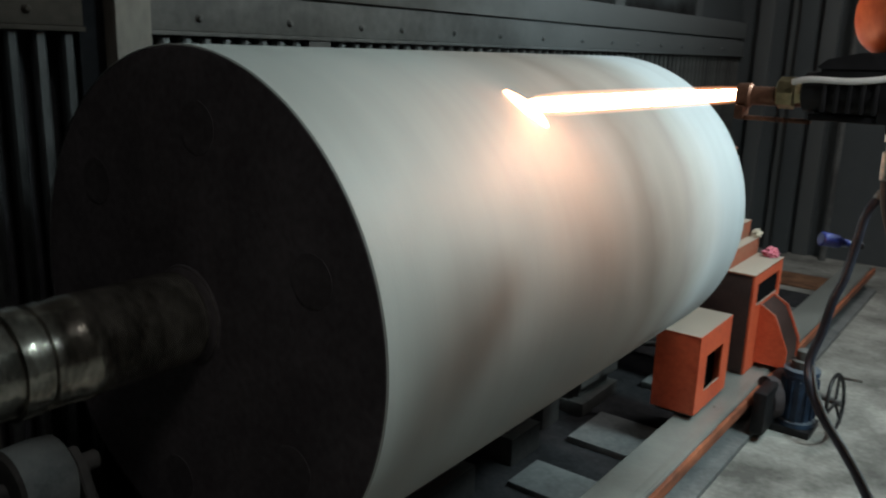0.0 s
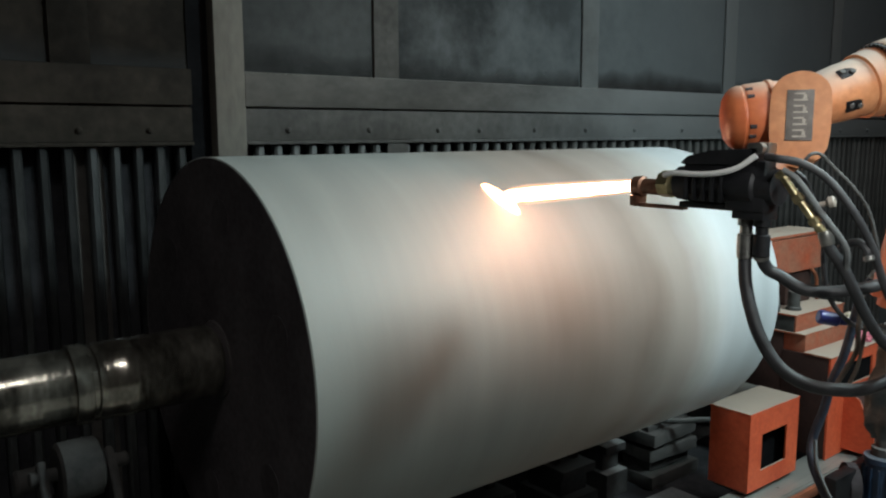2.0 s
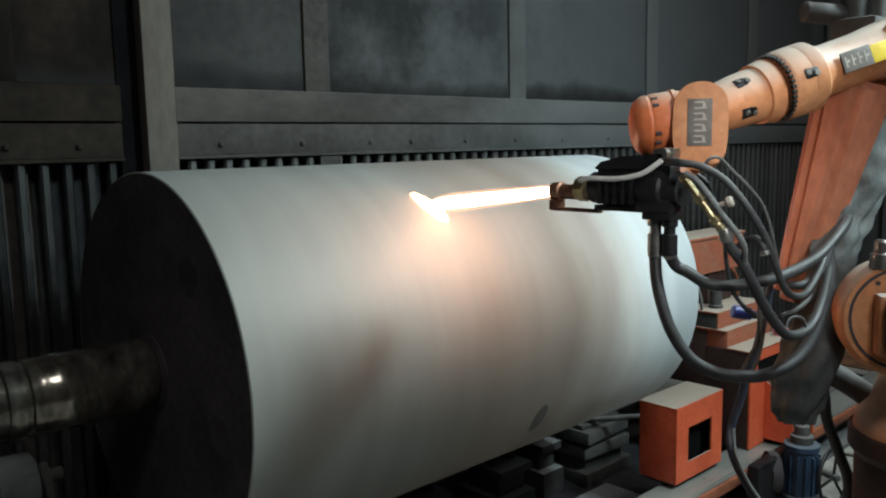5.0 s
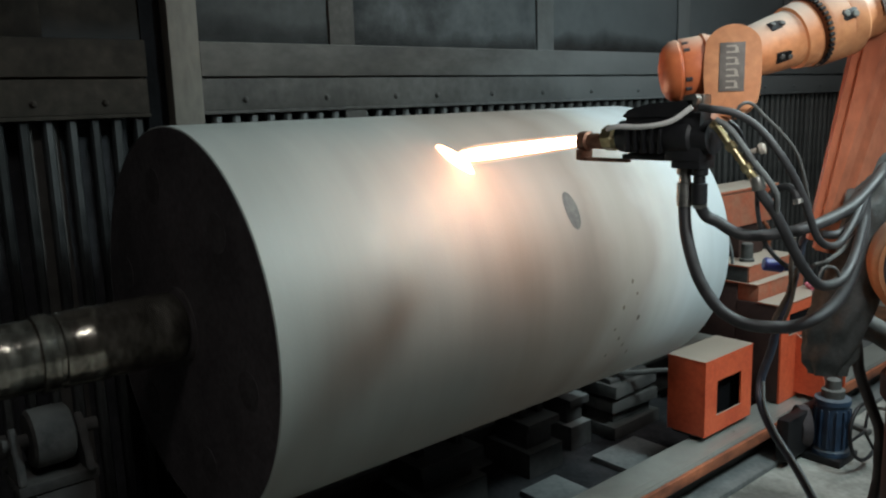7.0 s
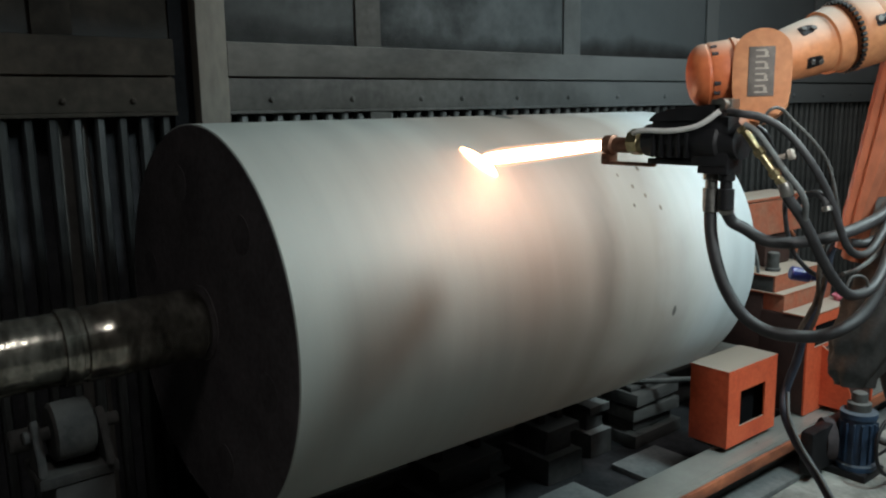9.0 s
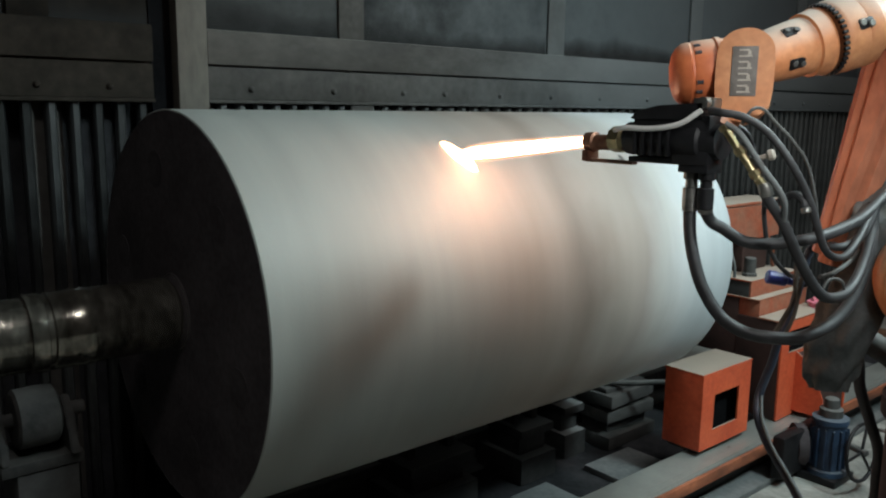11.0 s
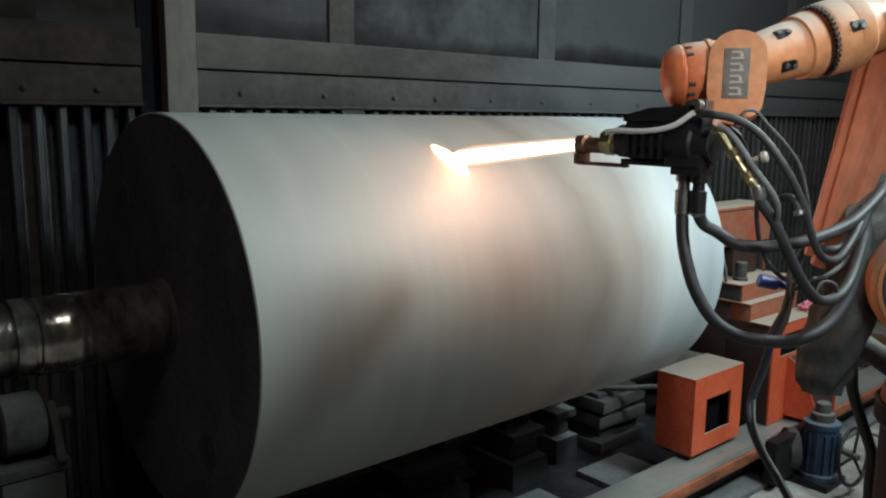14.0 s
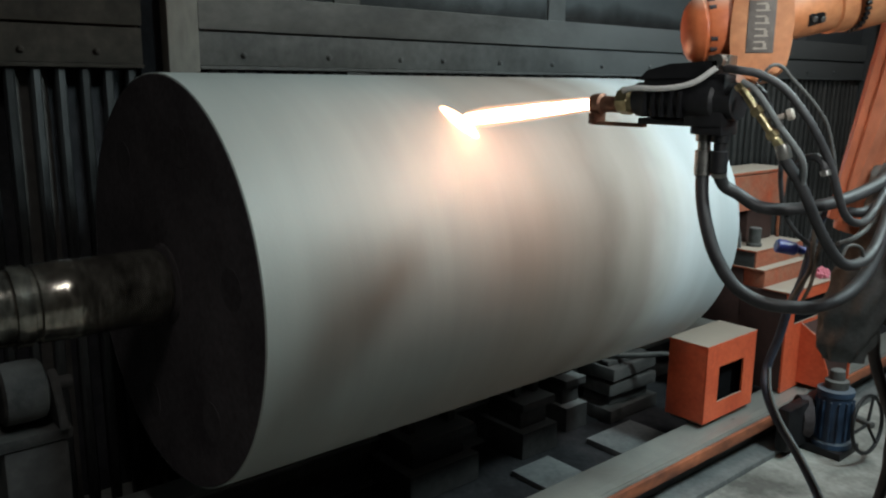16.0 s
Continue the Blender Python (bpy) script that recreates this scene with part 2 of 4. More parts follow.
def smooth_line(pts, steps=8):
    pts = [Vector(p) for p in pts]
    ends = [2 * pts[0] - pts[1]] + pts + [2 * pts[-1] - pts[-2]]
    out = []
    for a, b, c, d in zip(ends, ends[1:], ends[2:], ends[3:]):
        for k in range(steps):
            s = k / steps
            out.append(0.5 * (2 * b + (c - a) * s + (2 * a - 5 * b + 4 * c - d) * s * s + (3 * b - a - 3 * c + d) * s**3))
    return out + [pts[-1]]


def put_hose(bm, pts, r, seg=12, steps=8, ripple=0.0):
    line = smooth_line(pts, steps)
    up, rings = None, []
    for k, p in enumerate(line):
        d = (line[min(k + 1, len(line) - 1)] - line[max(k - 1, 0)]).normalized()
        up = d.orthogonal().normalized() if up is None else (up - d * up.dot(d)).normalized()
        side = d.cross(up)
        rr = r * (1 + ripple * math.sin(k * 2.1))
        rings.append([bm.verts.new(p + (up * math.cos(2 * math.pi * j / seg) + side * math.sin(2 * math.pi * j / seg)) * rr) for j in range(seg)])
    for a, b in zip(rings, rings[1:]):
        for j in range(seg):
            bm.faces.new((a[j], a[(j + 1) % seg], b[(j + 1) % seg], b[j]))
    bm.faces.new(rings[0][::-1])
    bm.faces.new(rings[-1])


def put_prism(bm, outline, direction):
    """An outline (points in order) pushed along direction."""
    a = [bm.verts.new(p) for p in outline]
    b = [bm.verts.new(Vector(p) + Vector(direction)) for p in outline]
    bm.faces.new(a[::-1])
    bm.faces.new(b)
    for k in range(len(a)):
        j = (k + 1) % len(a)
        bm.faces.new((a[k], a[j], b[j], b[k]))
    return a + b


def finish(bm, name, mat, smooth=True):
    bmesh.ops.recalc_face_normals(bm, faces=bm.faces)
    me = bpy.data.meshes.new(name)
    if smooth:
        for f in bm.faces:
            f.smooth = True
        for e in bm.edges:
            if len(e.link_faces) == 2 and e.calc_face_angle(0) > radians(35):
                e.smooth = False
    bm.to_mesh(me)
    bm.free()
    me.materials.append(M[mat])
    return me


def part(name, bm, mat, parent=None, label=""):
    ob = new(name, finish(bm, name, mat))
    if parent is not None:
        ob.parent = parent
    return tagged(ob, label) if label else ob


def base(name, at, label, category, group="", kind=""):
    ob = new(name)
    ob.location = at
    return tagged(ob, label, category, group, kind)


def boxes(name, mat, rows, parent=None, label="", bevel=0.004):
    bm = bmesh.new()
    for lo, hi in rows:
        put_box(bm, lo, hi, bevel)
    return part(name, bm, mat, parent, label)


# ---- the shop: floor, walls, ceiling ----
WEST, EAST, SOUTH, NORTH, HIGH = -1.97, 3.2, -2.6, 6.8, 5.2
floor = tagged(boxes("floor", "floor", [((WEST - 0.3, SOUTH - 0.2, -0.2), (EAST + 0.2, NORTH + 0.2, 0.0))], bevel=0), "dusty pale concrete workshop floor", kind="structure")
ceiling = tagged(boxes("ceiling", "ceiling", [((WEST - 0.3, SOUTH - 0.2, HIGH), (EAST + 0.2, NORTH + 0.2, HIGH + 0.2))], bevel=0), "dark sooty workshop ceiling", kind="structure")
wall_west = tagged(boxes("wall_west", "dark", [((WEST - 0.3, SOUTH, 0), (WEST - 0.12, NORTH, HIGH))], bevel=0), "dark back of the booth wall behind steel slats", kind="structure")
wall_north = tagged(boxes("wall_north", "panel_lit", [((WEST - 0.12, NORTH, 0), (EAST, NORTH + 0.2, HIGH))], bevel=0), "grey sheet metal end wall of the booth", kind="structure")
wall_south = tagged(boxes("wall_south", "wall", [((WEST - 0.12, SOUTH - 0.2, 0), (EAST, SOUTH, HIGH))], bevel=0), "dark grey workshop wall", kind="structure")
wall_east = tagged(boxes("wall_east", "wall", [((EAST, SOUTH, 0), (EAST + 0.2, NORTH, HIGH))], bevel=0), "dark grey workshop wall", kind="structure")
# Fixtures for the added fill lamps.
for at in CEILING_FILLS:
    lamp = base("ceiling_fill", (at[0], at[1], HIGH), "added unseen fill lamp with a tube under the ceiling", "lamp", "ceiling lights")
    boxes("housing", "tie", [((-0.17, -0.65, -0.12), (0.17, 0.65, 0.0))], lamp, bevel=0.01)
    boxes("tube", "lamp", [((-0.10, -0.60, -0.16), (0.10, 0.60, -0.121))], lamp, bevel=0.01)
# Unseen fixture for the added robot fill.
hung = base("fill_lamp", HUNG, "added unseen fill lamp for the robot, hung on a rod", "lamp")
hung.matrix_basis = look(HUNG, HUNG_AIM)
boxes("hood", "machine", [((-0.20, -0.30, 0.02), (0.20, 0.30, 0.10))], hung, bevel=0.01)
bm = bmesh.new()
up = hung.matrix_basis.inverted() @ Vector((HUNG.x, HUNG.y, HIGH))
put_cyl(bm, (0, 0, 0.09), up, 0.012, 10)
part("rod", bm, "machine", hung)
# Housing, lens and rod are added round the unseen key lamp.
key_fixture = base("key_lamp", KEY_AT, "unseen key lamp set by the roll's shadows, in an added housing on a rod", "lamp")
key_fixture.matrix_basis = look(KEY_AT, KEY_AIM)
boxes("housing", "machine", [((-0.27, -0.27, 0.03), (0.27, 0.27, 0.15))], key_fixture, bevel=0.01)
boxes("lens", "lamp", [((-0.24, -0.24, 0.015), (0.24, 0.24, 0.0295))], key_fixture, bevel=0.004)
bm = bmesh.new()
put_cyl(bm, (0, 0, 0.14), key_fixture.matrix_basis.inverted() @ Vector((KEY_AT.x, KEY_AT.y, HIGH)), 0.02, 14)
part("rod", bm, "machine", key_fixture)

RIBS = [-1.50, -0.32, 0.905, 2.095, 3.305, 4.515, 5.77]
JOINTS = [SOUTH] + [r + 0.05 for r in RIBS[:3]] + [1.46] + [r + 0.05 for r in RIBS[3:]] + [NORTH]
for a, b in zip(JOINTS, JOINTS[1:]):
    boxes("panel", "panel_lit" if a > 2 else "panel" if a > 1.4 else "brown_shade", [((WEST - 0.06, a + 0.004, 1.60), (WEST - 0.035, b - 0.004, HIGH - 0.01))], wall_west, bevel=0.003)
M["soot"] = material("soot_stain", ((0.010, 0.010, 0.010), (0.026, 0.026, 0.026)), 0.9, scale=5)


def soot_edge(m, foot, height):
    """Let the stain thin out unevenly above its foot."""
    n, l = m.node_tree.nodes, m.node_tree.links
    co, sep, no, add, mr, tr, mx = (n.new("ShaderNode" + k) for k in ("TexCoord", "SeparateXYZ", "TexNoise", "Math", "MapRange", "BsdfTransparent", "MixShader"))
    l.new(co.outputs["Object"], sep.inputs[0])
    no.inputs["Scale"].default_value, no.inputs["Detail"].default_value = 3.2, 6
    l.new(co.outputs["Object"], no.inputs["Vector"])
    add.operation = "MULTIPLY_ADD"
    add.inputs[1].default_value = height * 1.6
    l.new(no.outputs["Fac"], add.inputs[0])
    l.new(sep.outputs["Z"], add.inputs[2])
    mr.inputs["From Min"].default_value, mr.inputs["From Max"].default_value = foot + height * 0.75, foot + height * 1.55
    mr.inputs["To Min"].default_value, mr.inputs["To Max"].default_value = 0.85, 0.0
    l.new(add.outputs[0], mr.inputs["Value"])
    l.new(mr.outputs[0], mx.inputs[0])
    l.new(tr.outputs[0], mx.inputs[1])
    l.new(n["Principled BSDF"].outputs[0], mx.inputs[2])
    l.new(mx.outputs[0], n["Material Output"].inputs[0])


soot_edge(M["soot"], 1.742, 0.12)
for a, c in zip(RIBS, RIBS[1:]):
    bm = bmesh.new()
    low = [bm.verts.new((WEST - 0.0335, a + 0.125 + (c - a - 0.13) * k / 24, 1.742)) for k in range(25)]
    high = [bm.verts.new((v.co.x, v.co.y, 1.95)) for v in low]
    for k in range(24):
        bm.faces.new((low[k], low[k + 1], high[k + 1], high[k]))
    part("soot_stain", bm, "soot", wall_west, "black soot stain along the panel's foot")
for r in RIBS:
    boxes("rib", "wall" if r > 1 else "brown_shade", [((WEST - 0.035, r, 1.735), (WEST - 0.020, r + 0.12, HIGH - 0.01))], wall_west, bevel=0.006)
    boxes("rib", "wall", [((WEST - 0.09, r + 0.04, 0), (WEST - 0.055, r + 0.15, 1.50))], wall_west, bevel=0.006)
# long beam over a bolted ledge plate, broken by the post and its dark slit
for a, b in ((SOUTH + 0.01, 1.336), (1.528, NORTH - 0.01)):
    boxes("beam", "beam" if a > 0 else "brown_shade", [((WEST - 0.03, a, 1.617), (WEST + 0.014, b, 1.738))], wall_west, bevel=0.006)
    boxes("ledge_plate", "wall" if a > 0 else "brown_shade", [((WEST - 0.03, a, 1.497), (WEST + 0.004, b, 1.611))], wall_west, bevel=0.004)
    boxes("ledge_lip", "wall" if a > 0 else "brown_shade", [((WEST - 0.035, a, 1.484), (WEST + 0.014, b, 1.4965))], wall_west, bevel=0.002)
# Painted dark strip in place of the gap's shade.
boxes("slit", "void", [((WEST - 0.0345, 1.340, 0), (WEST - 0.028, 1.413, HIGH - 0.01))], wall_west, "near-black strip for the shaded slit beside the post", 0)
boxes("post", "post", [((WEST - 0.06, 1.414, 0), (WEST + 0.026, 1.524, HIGH - 0.01))], wall_west, "pale dusty square steel post", 0.008)
for y in (-2.2, -1.85, -1.5, -1.1, -0.8, -0.4, -0.1, 0.3, 0.62, 0.97, 1.19, 1.695, 2.05, 2.395, 2.623, 2.961, 3.312, 3.689, 4.097, 4.45, 4.80, 5.15, 5.5, 5.9, 6.3):
    bm = bmesh.new()
    put_lathe(bm, (WEST + 0.004, y, 1.534), (WEST + 0.022, y, 1.534), [(0, 0.012), (0.003, 0.012), (0.005, 0.009), (0.010, 0.008), (0.012, 0.005)], 10)
    part("bolt", bm, "wall" if y > 1.4 else "brown_shade", wall_west)
# vertical slats under the ledge
bm = bmesh.new()
put_prism(bm, [(-0.016, -0.016, 0), (-0.016, 0.016, 0), (0.006, 0.016, 0), (0.015, 0.009, 0), (0.015, -0.009, 0), (0.006, -0.016, 0)], (0, 0, 1.48))
slat_mesh = finish(bm, "slat", "slat", smooth=False)
# Slats beyond the post get the lit tone, the others stay darker.
lit_slat = slat_mesh.copy()
lit_slat.materials[0] = M["slat_lit"]
y = 1.5905 - 0.0725 * 57
while y < NORTH - 0.05:
    if not 1.31 < y < 1.54:
        s = new("slat", lit_slat if y > 1.5 else slat_mesh)
        s.parent = wall_west
        s.matrix_basis = pose(WEST - 0.022, y, 0, 0, 0, random.uniform(-9, 9))
    y += 0.0725
boxes("tab", "wall", [((WEST - 0.004, 2.135, 1.425), (WEST + 0.006, 2.238, 1.4835))], wall_west, "pale steel tab under the ledge", 0.002)
# end wall: column, corrugated ribs, a pale pipe
for x in (-1.86, -1.62, -1.40):
    boxes("rib", "wall", [((x, NORTH - 0.05, 0), (x + 0.11, NORTH - 0.001, HIGH - 0.01))], wall_north, bevel=0.006)
boxes("column", "panel_lit", [((-1.55, NORTH - 0.09, 0), (-1.43, NORTH - 0.052, HIGH - 0.01))], wall_north, bevel=0.006)
bm = bmesh.new()
put_cyl(bm, (-1.16, NORTH - 0.10, 0.0), (-1.16, NORTH - 0.10, 2.6), 0.024, 14)
part("pipe", bm, "tie", wall_north, "pale vertical pipe")


# ---- the roll that is being sprayed ----
AXIS_X, AXIS_Z, RADIUS, Y0, Y1 = -1.193, 0.953, 0.513, 1.064, 2.869
MID = (Y0 + Y1) / 2


def roll_material():
    m = bpy.data.materials.new("sprayed_roll")
    m.use_nodes = True
    n, l = m.node_tree.nodes, m.node_tree.links
    b = n["Principled BSDF"]
    co, sep = n.new("ShaderNodeTexCoord"), n.new("ShaderNodeSeparateXYZ")
    l.new(co.outputs["Object"], sep.inputs[0])
    mp = n.new("ShaderNodeMapping")
    mp.inputs["Scale"].default_value = (0.9, 7.0, 0.9)
    l.new(co.outputs["Object"], mp.inputs[0])
    rings, cloud, grain = (n.new("ShaderNodeTexNoise") for _ in range(3))
    rings.inputs["Scale"].default_value, rings.inputs["Detail"].default_value = 1.6, 8
    l.new(mp.outputs[0], rings.inputs["Vector"])
    cloud.inputs["Scale"].default_value, cloud.inputs["Detail"].default_value = 2.3, 5
    l.new(co.outputs["Object"], cloud.inputs["Vector"])
    grain.inputs["Scale"].default_value, grain.inputs["Detail"].default_value = 160, 3
    l.new(co.outputs["Object"], grain.inputs["Vector"])
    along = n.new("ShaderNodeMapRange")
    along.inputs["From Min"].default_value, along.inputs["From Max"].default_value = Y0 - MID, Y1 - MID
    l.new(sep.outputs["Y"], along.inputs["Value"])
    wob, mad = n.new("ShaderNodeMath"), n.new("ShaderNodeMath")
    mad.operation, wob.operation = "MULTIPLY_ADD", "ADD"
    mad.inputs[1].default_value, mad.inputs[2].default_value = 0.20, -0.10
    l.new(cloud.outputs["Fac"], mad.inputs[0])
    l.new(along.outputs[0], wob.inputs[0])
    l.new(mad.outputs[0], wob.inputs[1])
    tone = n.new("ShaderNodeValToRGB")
    # Mid stops paint cast shadow beside overspray; the far end is painted lit.
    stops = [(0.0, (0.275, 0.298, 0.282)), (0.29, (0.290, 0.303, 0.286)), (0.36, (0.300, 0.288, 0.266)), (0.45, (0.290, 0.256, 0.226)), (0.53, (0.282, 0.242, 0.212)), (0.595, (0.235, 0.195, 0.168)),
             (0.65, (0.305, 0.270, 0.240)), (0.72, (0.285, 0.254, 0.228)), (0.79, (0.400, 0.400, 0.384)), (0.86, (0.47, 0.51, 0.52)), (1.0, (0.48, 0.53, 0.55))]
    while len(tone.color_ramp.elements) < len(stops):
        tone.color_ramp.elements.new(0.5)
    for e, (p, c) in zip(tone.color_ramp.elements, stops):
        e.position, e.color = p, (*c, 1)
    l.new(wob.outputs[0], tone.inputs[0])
    streak = n.new("ShaderNodeMapRange")
    streak.inputs["From Min"].default_value, streak.inputs["From Max"].default_value = 0.3, 0.7
    streak.inputs["To Min"].default_value, streak.inputs["To Max"].default_value = 0.89, 1.08
    l.new(rings.outputs["Fac"], streak.inputs["Value"])
    mul = n.new("ShaderNodeMix")
    mul.data_type, mul.blend_type = "RGBA", "MULTIPLY"
    mul.inputs["Factor"].default_value = 1
    l.new(tone.outputs[0], mul.inputs["A"])
    l.new(streak.outputs[0], mul.inputs["B"])
    l.new(mul.outputs["Result"], b.inputs["Base Color"])
    rough = n.new("ShaderNodeMapRange")
    rough.inputs["From Min"].default_value, rough.inputs["From Max"].default_value = 0.3, 0.7
    rough.inputs["To Min"].default_value, rough.inputs["To Max"].default_value = 0.55, 0.70
    l.new(rings.outputs["Fac"], rough.inputs["Value"])
    l.new(rough.outputs[0], b.inputs["Roughness"])
    b.inputs["Metallic"].default_value = 0.12
    bp = n.new("ShaderNodeBump")
    bp.inputs["Strength"].default_value, bp.inputs["Distance"].default_value = 0.12, 0.002
    l.new(grain.outputs["Fac"], bp.inputs["Height"])
    l.new(bp.outputs[0], b.inputs["Normal"])
    return m


M["roll"] = roll_material()
M["journal"] = material("scored_journal_steel", ((0.075, 0.069, 0.058), (0.38, 0.36, 0.31)), 0.20, 0.85, scale=9, fine=30, bump=0.35, spread=0.22, stretch=(1, 2.0, 1))
M["stain"] = material("dark_stain", ((0.070, 0.066, 0.062), (0.115, 0.11, 0.10)), 0.6, scale=30)
M["rust_spot"] = material("rust_spot", ((0.10, 0.082, 0.066), (0.16, 0.13, 0.105)), 0.7, scale=60)

roll = base("spray_roll", (AXIS_X, MID, AXIS_Z), "large grey steel roll with black end face and oily journals", "roll")
H2 = (Y1 - Y0) / 2
bm = bmesh.new()
put_lathe(bm, (0, -H2, 0), (0, H2, 0), [(0, RADIUS - 0.003), (0.003, RADIUS), (2 * H2 - 0.003, RADIUS), (2 * H2, RADIUS - 0.003)], 160, cap=False)
part("drum", bm, "roll", roll, "grey sprayed drum surface with bands of brown overspray and painted shadow")
for side in (-1, 1):
    bm = bmesh.new()
    put_lathe(bm, (0, side * (H2 - 0.03), 0), (0, side * H2, 0), [(0, RADIUS - 0.004), (0.028, RADIUS - 0.0035), (0.0302, RADIUS - 0.006), (0.0302, 0.05)], 96)
    part("end_cap", bm, "black", roll, "black painted end face of the roll")
    bm = bmesh.new()
    s = side
    prof = [(0, 0.098), (0.016, 0.098), (0.018, 0.078), (0.026, 0.0860), (0.034, 0.0905), (0.044, 0.0915), (0.225, 0.0915), (0.229, 0.0930), (0.262, 0.0930), (0.266, 0.0910), (0.315, 0.0910),
            (0.319, 0.086), (0.72, 0.086), (0.726, 0.082), (0.75, 0.080)] if side < 0 else [(0, 0.098), (0.016, 0.098), (0.024, 0.0915), (0.50, 0.0915), (0.52, 0.085), (0.75, 0.085)]
    put_lathe(bm, (0, s * (H2 - 0.012), 0), (0, s * (H2 + 1), 0), prof, 56)
    part("journal", bm, "journal", roll, "scored oily steel journal")
    bm = bmesh.new()
    put_lathe(bm, (0, s * (H2 - 0.01), 0), (0, s * (H2 + 1), 0), [(0, 0.104), (0.010, 0.102), (0.016, 0.094), (0.018, 0.070)], 56)
    part("hub", bm, "captone", roll, "black painted hub collar")
    # Flat dark discs paint the shade of round holes in the end face.
    for k in range(6):
        a = radians(60 * k + 17)
        bm = bmesh.new()
        put_cyl(bm, (0.37 * math.cos(a), s * (H2 - 0.004), 0.37 * math.sin(a)), (0.37 * math.cos(a), s * (H2 + 0.0012), 0.37 * math.sin(a)), 0.048, 24)
        part("hole_disc", bm, "captone", roll)
    if side < 0:
        bm = bmesh.new()
        put_lathe(bm, (0, -(H2 + 0.318), 0), (0, -(H2 + 1), 0), [(0, 0.0905), (0.002, 0.0935), (0.036, 0.0935), (0.038, 0.0855)], 56, cap=False)
        part("band", bm, "journal", roll, "raised collar of the journal")


def on_drum(name, mat, y, angle, along, round_, proud=0.0012, seg=18):
    """A thin oval that lies on the drum: y along the roll, angle up from the front, half sizes in metres."""
    bm = bmesh.new()
    mid = None
    ring = []
    for k in range(seg + 1):
        if k < seg:
            c, s = math.cos(2 * math.pi * k / seg), math.sin(2 * math.pi * k / seg)
            yy, aa = y - MID + along * c, radians(angle) + round_ * s / RADIUS
        else:
            yy, aa = y - MID, radians(angle)
        v = bm.verts.new(((RADIUS + proud) * math.cos(aa), yy, (RADIUS + proud) * math.sin(aa)))
        ring.append(v)
    for k in range(seg):
        bm.faces.new((ring[k], ring[(k + 1) % seg], ring[seg]))
    return part(name, bm, mat, roll)


# angles are those at 6.0 s, when the large stain stands level with the axis
TURN_AT = 29.2
on_drum("stain", "stain", 2.075, -3, 0.028, 0.060)
for y, a, r in ((2.30, -31, 0.006), (2.27, -40, 0.006), (2.33, -36, 0.005), (2.36, -46, 0.008), (2.25, -48, 0.005), (2.29, -53, 0.006), (2.33, -57, 0.006), (2.26, -60, 0.005), (2.38, -62, 0.006)):
    on_drum("spot", "rust_spot", y, a, r, r * 1.3)
on_drum("stain", "stain", 2.415, -100, 0.010, 0.018)


# ---- bed: two wide-flange rails and ties ----
def rail(x):
    r = base("bed_rail", (x, 2.4, 0), "dusty steel wide flange bed rail with rusty orange edge", "rail", "bed rails")
    a, b = -1.9, 3.6
    boxes("top_flange", "rail", [((-0.085, a, 0.140), (0.073, b, 0.17))], r, bevel=0.013)
    # Back rail's edge takes dark grey, which paints its shade under the roll.
    boxes("flange_edge", "raillip" if x > -1 else "machine", [((0.0745, a, 0.122), (0.092, b, 0.166))], r, "", 0.008)
    boxes("cover_strip", "rail", [((0.036, a, 0.1705), (0.066, b, 0.174))], r, bevel=0.001)
    boxes("web", "machine", [((-0.012, a, 0.024), (0.012, b, 0.140))], r, bevel=0)
    boxes("bottom_flange", "tie", [((-0.085, a, 0.0), (0.116, b, 0.024))], r, bevel=0.004)
    return r


rail(-0.786)
rail(-1.60)
# Added dark sheet that paints the shade between the rails.
tray = tagged(boxes("bed_shade", "dark", [((-1.51, 0.1, 0.0), (-0.875, 5.6, 0.012))], bevel=0), "added near-black sheet for the shade between the bed rails", "tray")
for k, (y, wd) in enumerate(((0.35, 0.20), (1.00, 0.22), (1.70, 0.22), (2.33, 0.20), (2.76, 0.29), (3.45, 0.24), (4.2, 0.24), (4.9, 0.24))):
    tie = tagged(boxes("bed_tie", "tie", [((-1.21, y, 0.0125), (-0.882, y + wd, 0.034 + 0.004 * (k % 3)))], bevel=0.004), "grey dusty flat bed tie between the rails", "tie", "bed ties")


